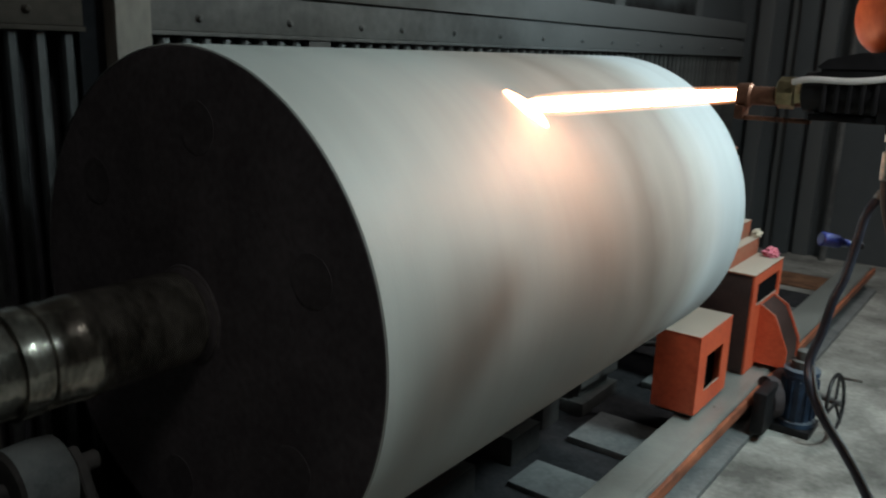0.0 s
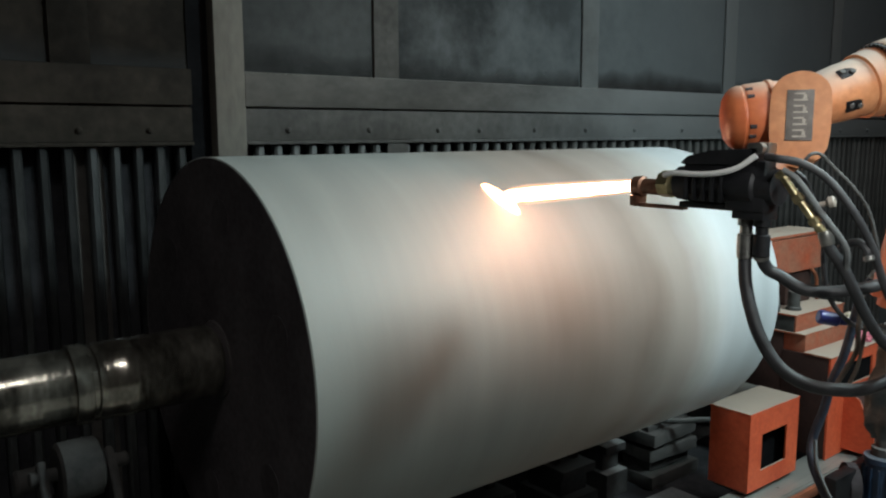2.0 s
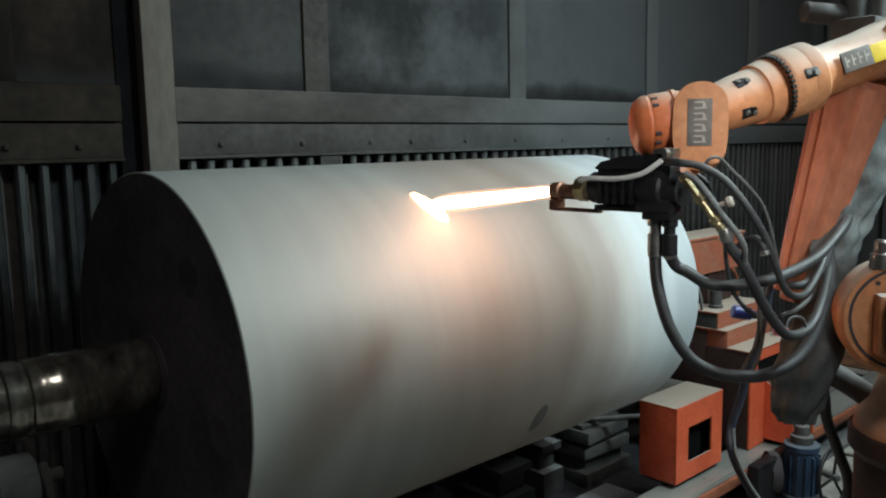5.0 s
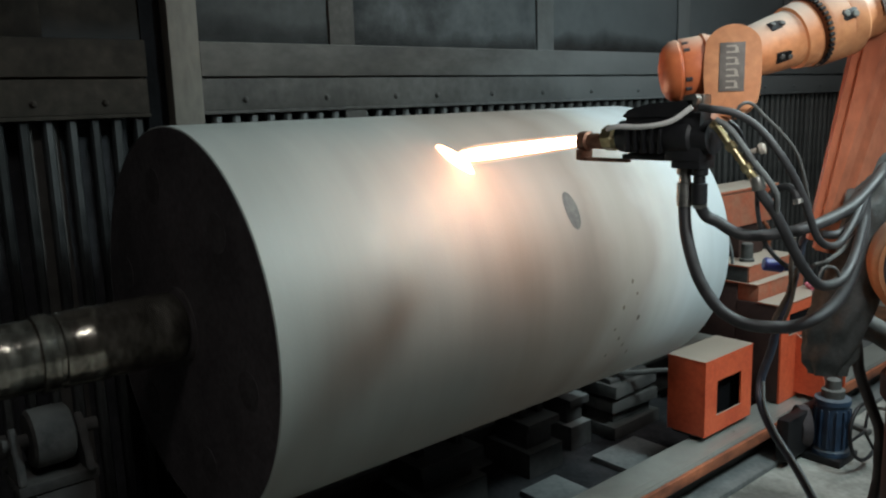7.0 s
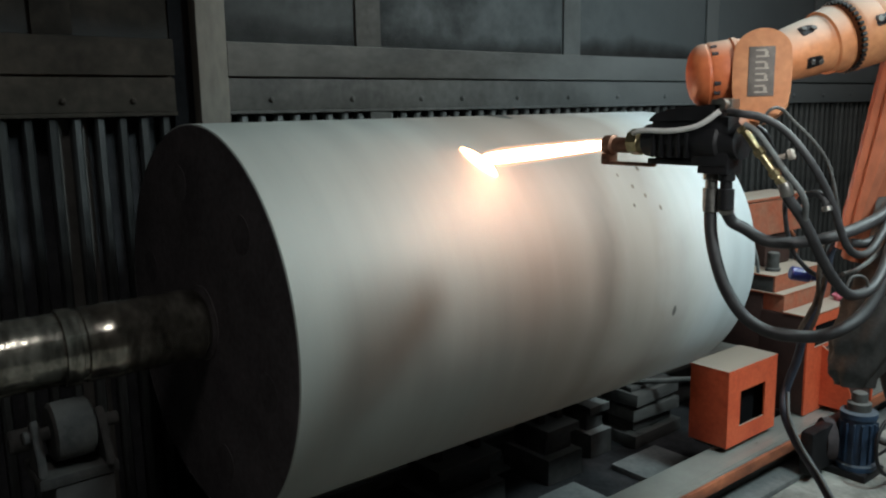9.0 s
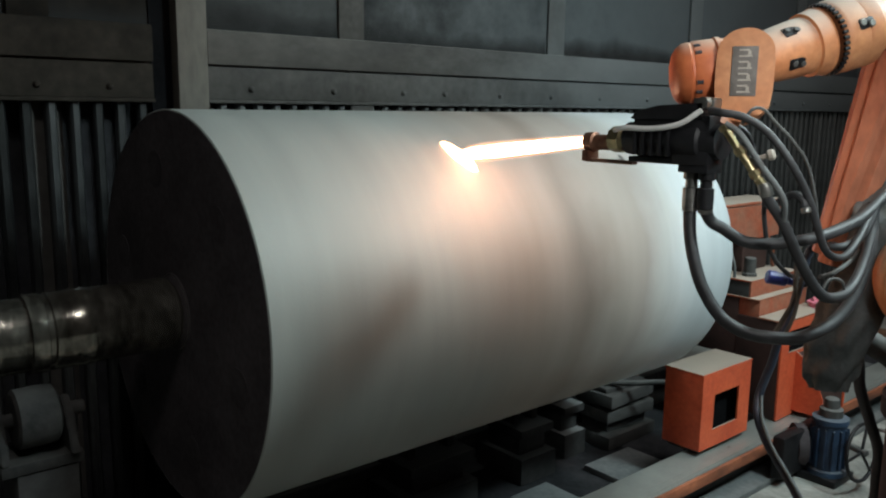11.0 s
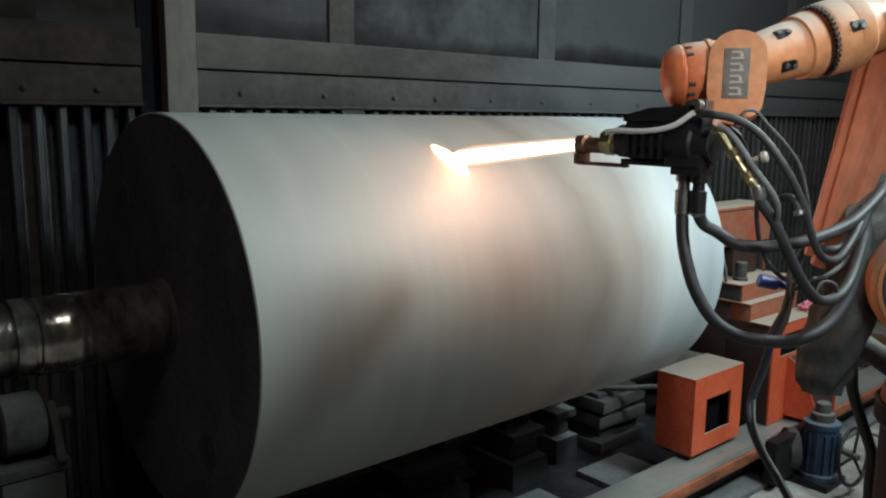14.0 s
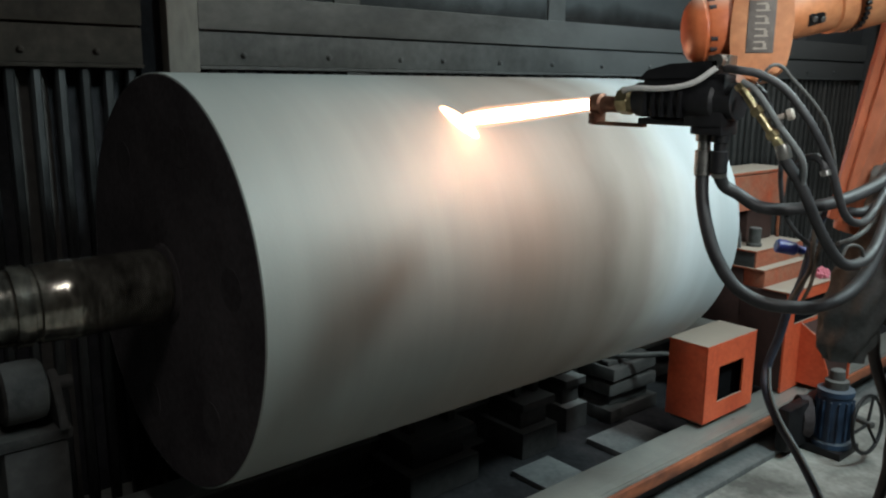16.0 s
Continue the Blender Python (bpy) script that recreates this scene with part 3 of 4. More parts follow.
# ---- orange guard box on the rail ----
def guard_box():
    g = base("guard_box", (-0.875, 3.095, 0.174), "orange steel guard box with dusty top and square opening", "box")
    w, d, h = 0.174, 0.083, 0.315
    # front face as a frame round the square opening
    x1 = d
    boxes("front_panel", "orange", [((x1 - 0.006, -w, 0.018), (x1, -0.088, h)), ((x1 - 0.006, 0.090, 0.018), (x1, w, h)),
                                   ((x1 - 0.006, -0.0882, 0.018), (x1, 0.0902, 0.088)), ((x1 - 0.006, -0.0882, 0.228), (x1, 0.0902, h))], g, bevel=0)
    boxes("side_panel", "orange", [((-d, -w, 0.018), (x1 - 0.0065, -w + 0.006, h))], g, bevel=0.001)
    boxes("side_panel", "orange", [((-d, w - 0.006, 0.018), (x1 - 0.0065, w, h))], g, bevel=0.001)
    boxes("back_panel", "orange", [((-d, -w + 0.0065, 0.018), (-d + 0.006, w - 0.0065, h))], g, bevel=0.001)
    # Near-black block fills the box as its inner shade.
    boxes("inner_shade", "void", [((-d + 0.008, -w + 0.008, 0.02), (x1 - 0.05, w - 0.008, h - 0.01))], g, bevel=0)
    bm = bmesh.new()
    put_box(bm, (-d - 0.004, -w - 0.003, h + 0.0005), (x1 + 0.001, w + 0.003, h + 0.009), 0.002)
    part("lid", bm, "orange", g, "dust-covered lid")
    boxes("foot", "machine", [((-d + 0.01, -w + 0.02, 0), (d - 0.02, w - 0.05, 0.0175))], g, bevel=0.002)
    return g


guard_box()


# ---- taller orange roller stand behind it, with its stepped housing ----
def roller_stand():
    s = base("roller_stand", (-0.9, 3.70, 0.174), "orange roller stand with three dusty steps and shade-dark red sides", "machine")
    # Dark red bodies put the sides' shade into the colour, fronts stay orange.
    boxes("front_column", "dark_red_shade", [((-0.10, -0.20, 0.0), (0.103, 0.22, 0.428))], s, "column in shade-dark red", 0.004)
    boxes("column_cover", "orange", [((0.1035, -0.20, 0.0), (0.112, -0.135, 0.428)), ((0.1035, 0.18, 0.0), (0.112, 0.22, 0.428)),
                                     ((0.1035, -0.1345, 0.385), (0.112, 0.1795, 0.428)), ((0.1035, -0.1345, 0.0), (0.112, 0.1795, 0.29))], s, "orange front cover round a slot", 0)
    # Thin dark sheet paints the shade inside the slot.
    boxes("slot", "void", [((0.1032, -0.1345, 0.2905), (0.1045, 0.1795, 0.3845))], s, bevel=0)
    bm = bmesh.new()
    put_prism(bm, [(0.1125, -0.06, 0.02), (0.1125, -0.06, 0.275), (0.17, -0.06, 0.24), (0.235, -0.06, 0.10), (0.235, -0.06, 0.02)], (0, 0.20, 0))
    chute = part("chute", bm, "dark_red_shade", s, "dark red sloping chute")
    for y in (-0.068, 0.1402):
        bm = bmesh.new()
        put_prism(bm, [(0.1125, y, 0.02), (0.1125, y, 0.285), (0.178, y, 0.245), (0.243, y, 0.10), (0.243, y, 0.02)], (0, 0.0078, 0))
        part("chute_cheek", bm, "orange", chute, "orange chute cheek")
    boxes("middle_housing", "dark_red_shade", [((-0.42, -0.198, 0.24), (-0.1005, 0.225, 0.502))], s, "overhanging housing in shade-dark red", 0.004)
    boxes("middle_front", "dustyorange", [((-0.100, -0.19, 0.4285), (-0.004, 0.224, 0.502))], s, "orange step front", 0.002)
    boxes("upper_housing", "machine", [((-0.40, -0.198, 0.5105), (-0.0545, 0.215, 0.577))], s, "dark grey upper housing", 0.004)
    boxes("upper_front", "dustyorange", [((-0.054, -0.197, 0.5105), (-0.046, 0.215, 0.577))], s, "orange step front", 0.002)
    for k, (x0, x1, z, y1) in enumerate(((-0.003, 0.114, 0.4285, 0.222), (-0.42, -0.002, 0.5025, 0.227), (-0.40, -0.044, 0.5775, 0.217))):
        boxes("step_plate", "dustyorange", [((x0, -0.203, z), (x1, y1, z + 0.0075))], s, "dust-covered orange step plate", 0.0015)
    bm = bmesh.new()
    put_lathe(bm, (-0.114, -0.097, 0.5855), (-0.114, -0.097, 0.9), [(0, 0.032), (0.012, 0.032), (0.014, 0.026), (0.078, 0.026), (0.082, 0.022)], 20)
    part("spindle", bm, "machine", s, "grey upright spindle")
    boxes("neck", "dark_red_shade", [((-0.30, -0.06, 0.5855), (-0.175, 0.16, 0.729))], s, "dark red neck", 0.006)
    bm = bmesh.new()
    put_hose(bm, [(-0.16, 0.195, 0.5855), (-0.162, 0.19, 0.62), (-0.155, 0.17, 0.69), (-0.165, 0.13, 0.74)], 0.008, 8)
    part("lever", bm, "raillip", s, "thin reddish lever")
    bm = bmesh.new()
    put_hose(bm, [(-0.13, -0.190, 0.5855), (-0.135, -0.192, 0.64), (-0.16, -0.185, 0.70)], 0.007, 8)
    part("bracket", bm, "tie", s, "thin pale bracket")
    return s


roller_stand()


def crumpled(name, mat, at, size, label, seed):
    """A crumpled cloth: a flattened lump with deep uneven folds."""
    bm = bmesh.new()
    bmesh.ops.create_icosphere(bm, subdivisions=4, radius=1.0)
    for v in bm.verts:
        q = v.co * 1.7 + Vector((seed, 0, 0))
        k = 1 + 0.75 * abs(noise.noise(q)) + 0.35 * noise.noise(q * 2.7)
        v.co = Vector((v.co.x * size[0] * k, v.co.y * size[1] * k, max(-0.35, v.co.z) * size[2] * k))
    lowest = min(v.co.z for v in bm.verts)
    for v in bm.verts:
        v.co += Vector(at) + Vector((0, 0, -lowest))
    return tagged(part(name, bm, mat), label, "rag")


crumpled("rag", "pink", (-0.835, 3.885, 0.610), (0.028, 0.026, 0.024), "crumpled pink rag on the orange stand", 1.3)
crumpled("rag", "cream", (-0.915, 3.905, 0.684), (0.020, 0.020, 0.022), "crumpled cream rag on the dusty step", 6.1)

# terminal box on the stand's column
tb = base("terminal_box", (-1.15, 3.75, 0.9035), "dusty orange terminal box on a dark red neck", "box")
bm = bmesh.new()
put_prism(bm, [(-0.09, -0.26, 0.0005), (-0.09, -0.31, 0.162), (-0.09, 0.20, 0.162), (-0.09, 0.185, 0.0005)], (0.17, 0, 0))
bmesh.ops.bevel(bm, geom=bm.edges[:], offset=0.005, segments=2, affect="EDGES")
part("body", bm, "dustyorange", tb, "dusty orange box body")
bm = bmesh.new()
put_prism(bm, [(0.0805, -0.25, 0.006), (0.0805, -0.30, 0.158), (0.0805, 0.19, 0.158), (0.0805, 0.177, 0.006)], (0.008, 0, 0))
part("front_cover", bm, "dustyorange", tb, "orange front cover")
boxes("lid", "dustyorange", [((-0.094, -0.315, 0.1625), (0.092, 0.205, 0.176))], tb, "dust-covered lid", 0.004)

plate = boxes("floor_plate", "rust", [((-1.45, 5.75, 0.0), (-0.80, 6.10, 0.014))], bevel=0.003)
tagged(plate, "flat rusty brown steel plate on the floor", "plate")

# ---- roller blocks under the roll ----
def roller_block(x, y, label, k=1.0):
    r = base("roller_block", (x, y, 0.0), label, "roller", "roller blocks under the roll")
    boxes("lower_plate", "oily", [((-0.13, -0.16 * k, 0.0125), (0.13, 0.16 * k, 0.12))], r, bevel=0.006)
    boxes("riser", "oily", [((-0.09, -0.12 * k, 0.1205), (0.09, 0.12 * k, 0.20))], r, bevel=0.006)
    boxes("upper_plate", "oily", [((-0.12, -0.15 * k, 0.2005), (0.12, 0.15 * k, 0.235))], r, bevel=0.005)
    for yy in (-0.11 * k, 0.11 * k - 0.035):
        boxes("cheek", "oily", [((-0.05, yy, 0.2355), (0.05, yy + 0.035, 0.29))], r, bevel=0.006)
    return r


roller_block(-1.40, 2.55, "dark roller block stacked on plates", 0.62)
roller_block(-1.46, 2.84, "narrow dark roller block beside the plank stack", 0.42)
roller_block(-1.40, 2.06, "dark roller block stacked on plates")


def plank(lo, hi, turn, label):
    c = (Vector(lo) + Vector(hi)) / 2
    bm = bmesh.new()
    put_box(bm, Vector(lo) - c, Vector(hi) - c, 0.005)
    ob = part("packing_plank", bm, "plank")
    ob.matrix_basis = pose(c.x, c.y, c.z, 0, 0, turn)
    return tagged(ob, label, "plank", "packing planks under the roll")


plank((-1.47, 2.99, 0.0125), (-1.27, 3.33, 0.070), 1, "thick grey packing plank at the foot of the stack")
plank((-1.46, 3.04, 0.0705), (-1.31, 3.30, 0.128), -2, "short dark packing plank set back in the stack")
plank((-1.46, 3.00, 0.1285), (-1.275, 3.31, 0.182), -3, "thick grey packing plank in the stack")
plank((-1.45, 3.03, 0.1825), (-1.30, 3.29, 0.205), 2, "thin packing slat set back in the stack")
plank((-1.46, 2.98, 0.2055), (-1.265, 3.30, 0.262), 3, "thick grey packing plank in the stack")
plank((-1.44, 3.00, 0.2625), (-1.29, 3.26, 0.284), -4, "thin grey slat on top of the stack")
bm = bmesh.new()
put_hose(bm, [(-1.36, 3.02, 0.297), (-1.31, 3.05, 0.300), (-1.22, 3.10, 0.312), (-1.12, 3.16, 0.330), (-0.955, 3.20, 0.338)], 0.012, 10)
tagged(part("clamp_bar", bm, "machine"), "dusty grey bar lying from the plank stack to the guard box", "bar")


# ---- journal steady at the near end ----
steady = base("journal_steady", (-1.085, 0.70, 0), "dusty grey steady rest with roller in a forked bracket", "steady rest")
boxes("foot", "steady", [((-0.30, -0.12, 0.0), (0.14, 0.12, 0.08))], steady, bevel=0.01)
boxes("column", "oily", [((-0.10, -0.06, 0.0805), (0.05, 0.07, 0.685))], steady, bevel=0.012)
boxes("saddle", "steady", [((-0.10, -0.09, 0.6855), (0.055, 0.080, 0.712))], steady, bevel=0.006)
bm = bmesh.new()
put_lathe(bm, (0, -0.050, 0.795), (0, 0.04, 0.795), [(0, 0.045), (0.0, 0.058), (0.006, 0.066), (0.034, 0.067), (0.06, 0.067), (0.084, 0.064), (0.090, 0.054)], 30)
part("roller", bm, "steady", steady, "dusty grey support roller")
for y, wide in ((-0.088, 0.022), (0.050, 0.036)):
    bm = bmesh.new()
    put_prism(bm, [(-wide - 0.02, y, 0.7125), (wide + 0.035, y, 0.7125), (wide + 0.02, y, 0.755), (wide * 0.7, y, 0.815), (0.0, y, 0.832), (-wide * 0.7, y, 0.815)], (0, 0.018, 0))
    bmesh.ops.bevel(bm, geom=bm.edges[:], offset=0.003, segments=2, affect="EDGES")
    part("fork_arm", bm, "steady", steady)
bm = bmesh.new()
put_cyl(bm, (0, -0.105, 0.795), (0, 0.10, 0.795), 0.016, 14, 0.003)
part("axle", bm, "steady", steady)
bm = bmesh.new()
put_cyl(bm, (-0.09, -0.118, 0.76), (-0.09, -0.06, 0.76), 0.028, 14, 0.006)
put_cyl(bm, (-0.09, -0.06, 0.7125), (-0.09, -0.06, 0.76), 0.014, 12)
part("lock_nut", bm, "steady", steady)


# ---- spray gun ----
GX, GY, GZ = -0.385, 1.70, 1.407     # nozzle's mouth
gun = base("spray_gun", (GX, GY, GZ), "black thermal spray gun with hoses on a robot wrist", "spray gun")
bm = bmesh.new()
put_lathe(bm, (0, 0, 0), (1, 0, 0), [(0, 0.012), (0.0, 0.021), (0.022, 0.022), (0.026, 0.017), (0.07, 0.017), (0.12, 0.016)], 24)
part("barrel", bm, "copper", gun, "heat-browned nozzle barrel")
bm = bmesh.new()
put_lathe(bm, (0.068, 0, 0.008), (1, 0, 0.008), [(0, 0.022), (0.004, 0.028), (0.03, 0.028), (0.034, 0.023), (0.05, 0.02)], 8)
part("union_nut", bm, "brass", gun, "worn hexagonal union nut")
bm = bmesh.new()
put_lathe(bm, (0.112, 0, 0.012), (1, 0, 0.012), [(0, 0.026), (0.004, 0.034), (0.05, 0.036), (0.055, 0.039), (0.18, 0.039), (0.186, 0.034), (0.22, 0.034)], 26)
part("body", bm, "blackmetal", gun, "black cylindrical gun body")
boxes("lower_block", "blackmetal", [((0.128, -0.022, -0.036), (0.250, 0.022, -0.024))], gun, bevel=0.003)
boxes("lower_block", "blackmetal", [((0.250, -0.024, -0.050), (0.316, 0.028, -0.030))], gun, bevel=0.003)
bm = bmesh.new()
put_box(bm, (0.0, -0.02, -0.042), (0.016, 0.02, -0.018), 0.003)
put_box(bm, (0.0, -0.009, -0.044), (0.13, 0.009, -0.036), 0.002)
part("bracket", bm, "copper", gun, "thin burnt bracket under the nozzle")
bm = bmesh.new()
put_prism(bm, [(0.135, -0.03, 0.055), (0.15, -0.03, 0.068), (0.20, -0.03, 0.080), (0.30, -0.03, 0.085), (0.30, -0.03, 0.055), (0.14, -0.03, 0.052)], (0, 0.06, 0))
part("top_plate", bm, "blackmetal", gun, "black cover plate")
boxes("upper_block", "blackmetal", [((0.140, -0.026, 0.034), (0.256, 0.026, 0.0535))], gun, bevel=0.004)
for k in range(5):
    boxes("rib", "blackmetal", [((0.150 + 0.020 * k, -0.0425, -0.020), (0.157 + 0.020 * k, -0.030, 0.030))], gun, bevel=0.002)
bm = bmesh.new()
put_hose(bm, [(0.10, -0.035, 0.028), (0.13, -0.042, 0.034), (0.20, -0.044, 0.034), (0.26, -0.04, 0.045), (0.30, -0.03, 0.072)], 0.0056, 10)
part("air_tube", bm, "silver", gun, "thin silvery tube along the gun")
bm = bmesh.new()
put_box(bm, (0.235, -0.028, -0.036), (0.318, 0.028, 0.062), 0.008)
part("rear_block", bm, "blackmetal", gun)
for k, x in enumerate((0.266, 0.299)):
    bm = bmesh.new()
    put_lathe(bm, (x, 0.004, -0.045), (x, 0.004, -0.2), [(0, 0.017), (0.018, 0.017), (0.02, 0.012), (0.034, 0.012), (0.036, 0.0165), (0.075, 0.0165), (0.078, 0.012)], 14)
    part("hose_fitting", bm, "steel" if k == 0 else "blackmetal", gun)
FIT, FIT_WAY = Vector((0.352, -0.040, 0.044)), Vector((0.080, 0.022, -0.112)).normalized()
bm = bmesh.new()
put_cyl(bm, FIT, FIT + FIT_WAY * 0.150, 0.0075, 14, 0.002)
fitting = part("fuel_fitting", bm, "brass", gun, "worn brass fuel pipe")
for a, b, r in ((0.0, 0.012, 0.0105), (0.0505, 0.066, 0.0108), (0.1005, 0.115, 0.0108), (0.118, 0.152, 0.0090)):
    bm = bmesh.new()
    put_cyl(bm, FIT + FIT_WAY * a, FIT + FIT_WAY * b, r, 8, 0.002)
    part("pipe_nut", bm, "brass", fitting)
bm = bmesh.new()
off = Vector((0.017, -0.002, 0.010))
put_hose(bm, [FIT + off * 0.4, FIT + FIT_WAY * 0.03 + off, FIT + FIT_WAY * 0.10 + off, FIT + FIT_WAY * 0.17 + off, Vector((0.458, 0.012, -0.130))], 0.0058, 10)
part("steel_tube", bm, "tie", fitting, "dull steel tube beside the brass pipe")
bm = bmesh.new()
put_cyl(bm, (0.40, -0.022, -0.020), (0.432, -0.012, -0.008), 0.005, 10)
put_cyl(bm, (0.430, -0.013, -0.009), (0.442, -0.009, -0.005), 0.0105, 12, 0.003)
part("valve_knob", bm, "plate_mark", gun)
bm = bmesh.new()
put_box(bm, (0.27, -0.015, 0.075), (0.315, 0.015, 0.095), 0.004)
put_cyl(bm, (0.30, -0.03, 0.085), (0.30, 0.03, 0.085), 0.012, 12)
part("clamp", bm, "steel", gun)


def glow_material(name, colour, strength, edge, tail):
    """Burning gas: it gives light and lets all other light through; tail: how hot it still is where it strikes."""
    m = bpy.data.materials.new(name)
    m.use_nodes = True
    n, l = m.node_tree.nodes, m.node_tree.links
    em, tr, both = n.new("ShaderNodeEmission"), n.new("ShaderNodeBsdfTransparent"), n.new("ShaderNodeAddShader")
    em.inputs[0].default_value = (*colour, 1)
    co, no = n.new("ShaderNodeTexCoord"), n.new("ShaderNodeTexNoise")
    no.inputs["Scale"].default_value = 14
    l.new(co.outputs["Object"], no.inputs["Vector"])
    mr = n.new("ShaderNodeMapRange")
    mr.inputs["To Min"].default_value, mr.inputs["To Max"].default_value = strength * edge, strength
    l.new(no.outputs["Fac"], mr.inputs["Value"])
    sep, cool, mul = n.new("ShaderNodeSeparateXYZ"), n.new("ShaderNodeMapRange"), n.new("ShaderNodeMath")
    l.new(co.outputs["Object"], sep.inputs[0])
    cool.inputs["From Min"].default_value, cool.inputs["From Max"].default_value = -0.48, -0.05
    cool.inputs["To Min"].default_value, cool.inputs["To Max"].default_value = tail, 1.5
    l.new(sep.outputs["X"], cool.inputs["Value"])
    mul.operation = "MULTIPLY"
    l.new(mr.outputs[0], mul.inputs[0])
    l.new(cool.outputs[0], mul.inputs[1])
    l.new(mul.outputs[0], em.inputs[1])
    l.new(em.outputs[0], both.inputs[0])
    l.new(tr.outputs[0], both.inputs[1])
    l.new(both.outputs[0], n["Material Output"].inputs[0])
    return m


M["flame"] = glow_material("white_hot_flame", (1.0, 0.465, 0.26), 29.0, 0.85, 0.14)
M["flame_foot"] = glow_material("flame_foot", (1.0, 0.42, 0.18), 8.0, 0.8, 1.0)
HIT = Vector((-0.868, 1.772, 1.353))
flame = base("flame", (GX, GY, GZ), "white hot spray flame with orange fringe striking the roll", "flame")
bm = bmesh.new()
way = HIT - Vector((GX, GY, GZ))
put_lathe(bm, (-0.003, 0, 0), way, [(0, 0.0095), (0.03, 0.0105), (0.10, 0.0122), (0.2, 0.0142), (0.32, 0.0160), (0.40, 0.0165), (0.46, 0.0165), (way.length - 0.002, 0.015)], 24)
part("jet", bm, "flame", flame)
bm = bmesh.new()
line = []
for k in range(9):
    s = k / 8
    a = radians(56.5 - 13 * s)
    r = RADIUS + 0.004
    line.append(Vector((AXIS_X + r * math.cos(a) - GX, 1.719 + 0.043 * s - GY, AXIS_Z + r * math.sin(a) - GZ)))
sizes = (0.009, 0.016, 0.021, 0.025, 0.027, 0.026, 0.022, 0.016, 0.007)
rings = []
for p, r in zip(line, sizes):
    nrm = Vector((p.x + GX - AXIS_X, 0, p.z + GZ - AXIS_Z)).normalized()
    rings.append([bm.verts.new(p + Vector((0, 1, 0)) * r * math.cos(2 * math.pi * j / 14) + nrm * 0.45 * r * math.sin(2 * math.pi * j / 14)) for j in range(14)])
for a, b in zip(rings, rings[1:]):
    for j in range(14):
        bm.faces.new((a[j], a[(j + 1) % 14], b[(j + 1) % 14], b[j]))
part("splash", bm, "flame_foot", flame)


def fringe_material():
    m = bpy.data.materials.new("flame_fringe")
    m.use_nodes = True
    n, l = m.node_tree.nodes, m.node_tree.links
    em, tr, both = n.new("ShaderNodeEmission"), n.new("ShaderNodeBsdfTransparent"), n.new("ShaderNodeAddShader")
    em.inputs[0].default_value, em.inputs[1].default_value = (1.0, 0.42, 0.20, 1), 0.20
    l.new(em.outputs[0], both.inputs[0])
    l.new(tr.outputs[0], both.inputs[1])
    l.new(both.outputs[0], n["Material Output"].inputs[0])
    return m


M["fringe"] = fringe_material()
for grow in (1.15, 1.32, 1.5):
    bm = bmesh.new()
    put_lathe(bm, (-0.004, 0, 0), way, [(0, 0.0098 * grow), (0.03, 0.0110 * grow), (0.2, 0.0148 * grow), (0.40, 0.018 * grow), (way.length - 0.02, 0.015 * grow)], 24)
    part("fringe", bm, "fringe", flame, "faint orange fringe of the jet")


# ---- robot ----
def frame_of(o, ax, up=(0, 0, 1)):
    """A pose at o whose local x lies along ax and whose z is as near up as may be."""
    ax = Vector(ax).normalized()
    side = Vector(up).cross(ax).normalized()
    top = ax.cross(side)
    m = Matrix((ax, side, top)).transposed().to_4x4()
    m.translation = o
    return m


WRIST = Vector((-0.054, 1.761, 1.551))
ARM0 = Vector((-0.077, 1.862, 1.583))
ELBOW = Vector((0.112, 2.221, 1.704))
ARM_TOP, ARM_LOW = Vector((0.066, 2.181, 1.614)), Vector((-0.019, 2.124, 1.137))
S1 = Vector((0.235, 2.09, 1.137))
BX, BY = 0.262, 2.221
robot = base("industrial_robot", (BX, BY, 0), "orange six-axis industrial robot with grey canvas sleeve", "robot")
RO = Vector(robot.location)


def rpart(name, bm, mat, label="", under=None):
    bmesh.ops.translate(bm, verts=bm.verts, vec=-RO)
    return part(name, bm, mat, under or robot, label)


arm = frame_of(ARM0, ELBOW - ARM0)
bm = bmesh.new()
put_lathe(bm, arm @ Vector((-0.03, 0, 0)), arm @ Vector((1, 0, 0)), [(0, 0.040), (0.02, 0.050), (0.06, 0.055), (0.095, 0.058), (0.125, 0.059), (0.127, 0.065), (0.155, 0.068), (0.157, 0.070)], 40)
rpart("front_forearm", bm, "robot")
bm = bmesh.new()
put_lathe(bm, arm @ Vector((0.145, 0, 0)), arm @ Vector((1, 0, 0)), [(0, 0.068), (0.004, 0.073), (0.012, 0.076), (0.050, 0.077), (0.052, 0.075), (0.056, 0.077), (0.085, 0.077), (0.092, 0.072), (0.10, 0.062), (0.13, 0.057), (0.22, 0.058), (0.26, 0.062), (0.31, 0.066), (0.42, 0.066), (0.44, 0.05)], 40)
rpart("rear_forearm", bm, "robot")
bm = bmesh.new()
for k in range(40):
    a = 2 * math.pi * k / 40
    c = Vector((0.1435, 0.0715 * math.cos(a), 0.0715 * math.sin(a)))
    put_cyl(bm, arm @ (c + Vector((-0.006, 0, 0))), arm @ (c + Vector((0.004, 0, 0))), 0.0040, 8)
rpart("bolt_ring", bm, "blackmetal", "ring of black bolt heads")
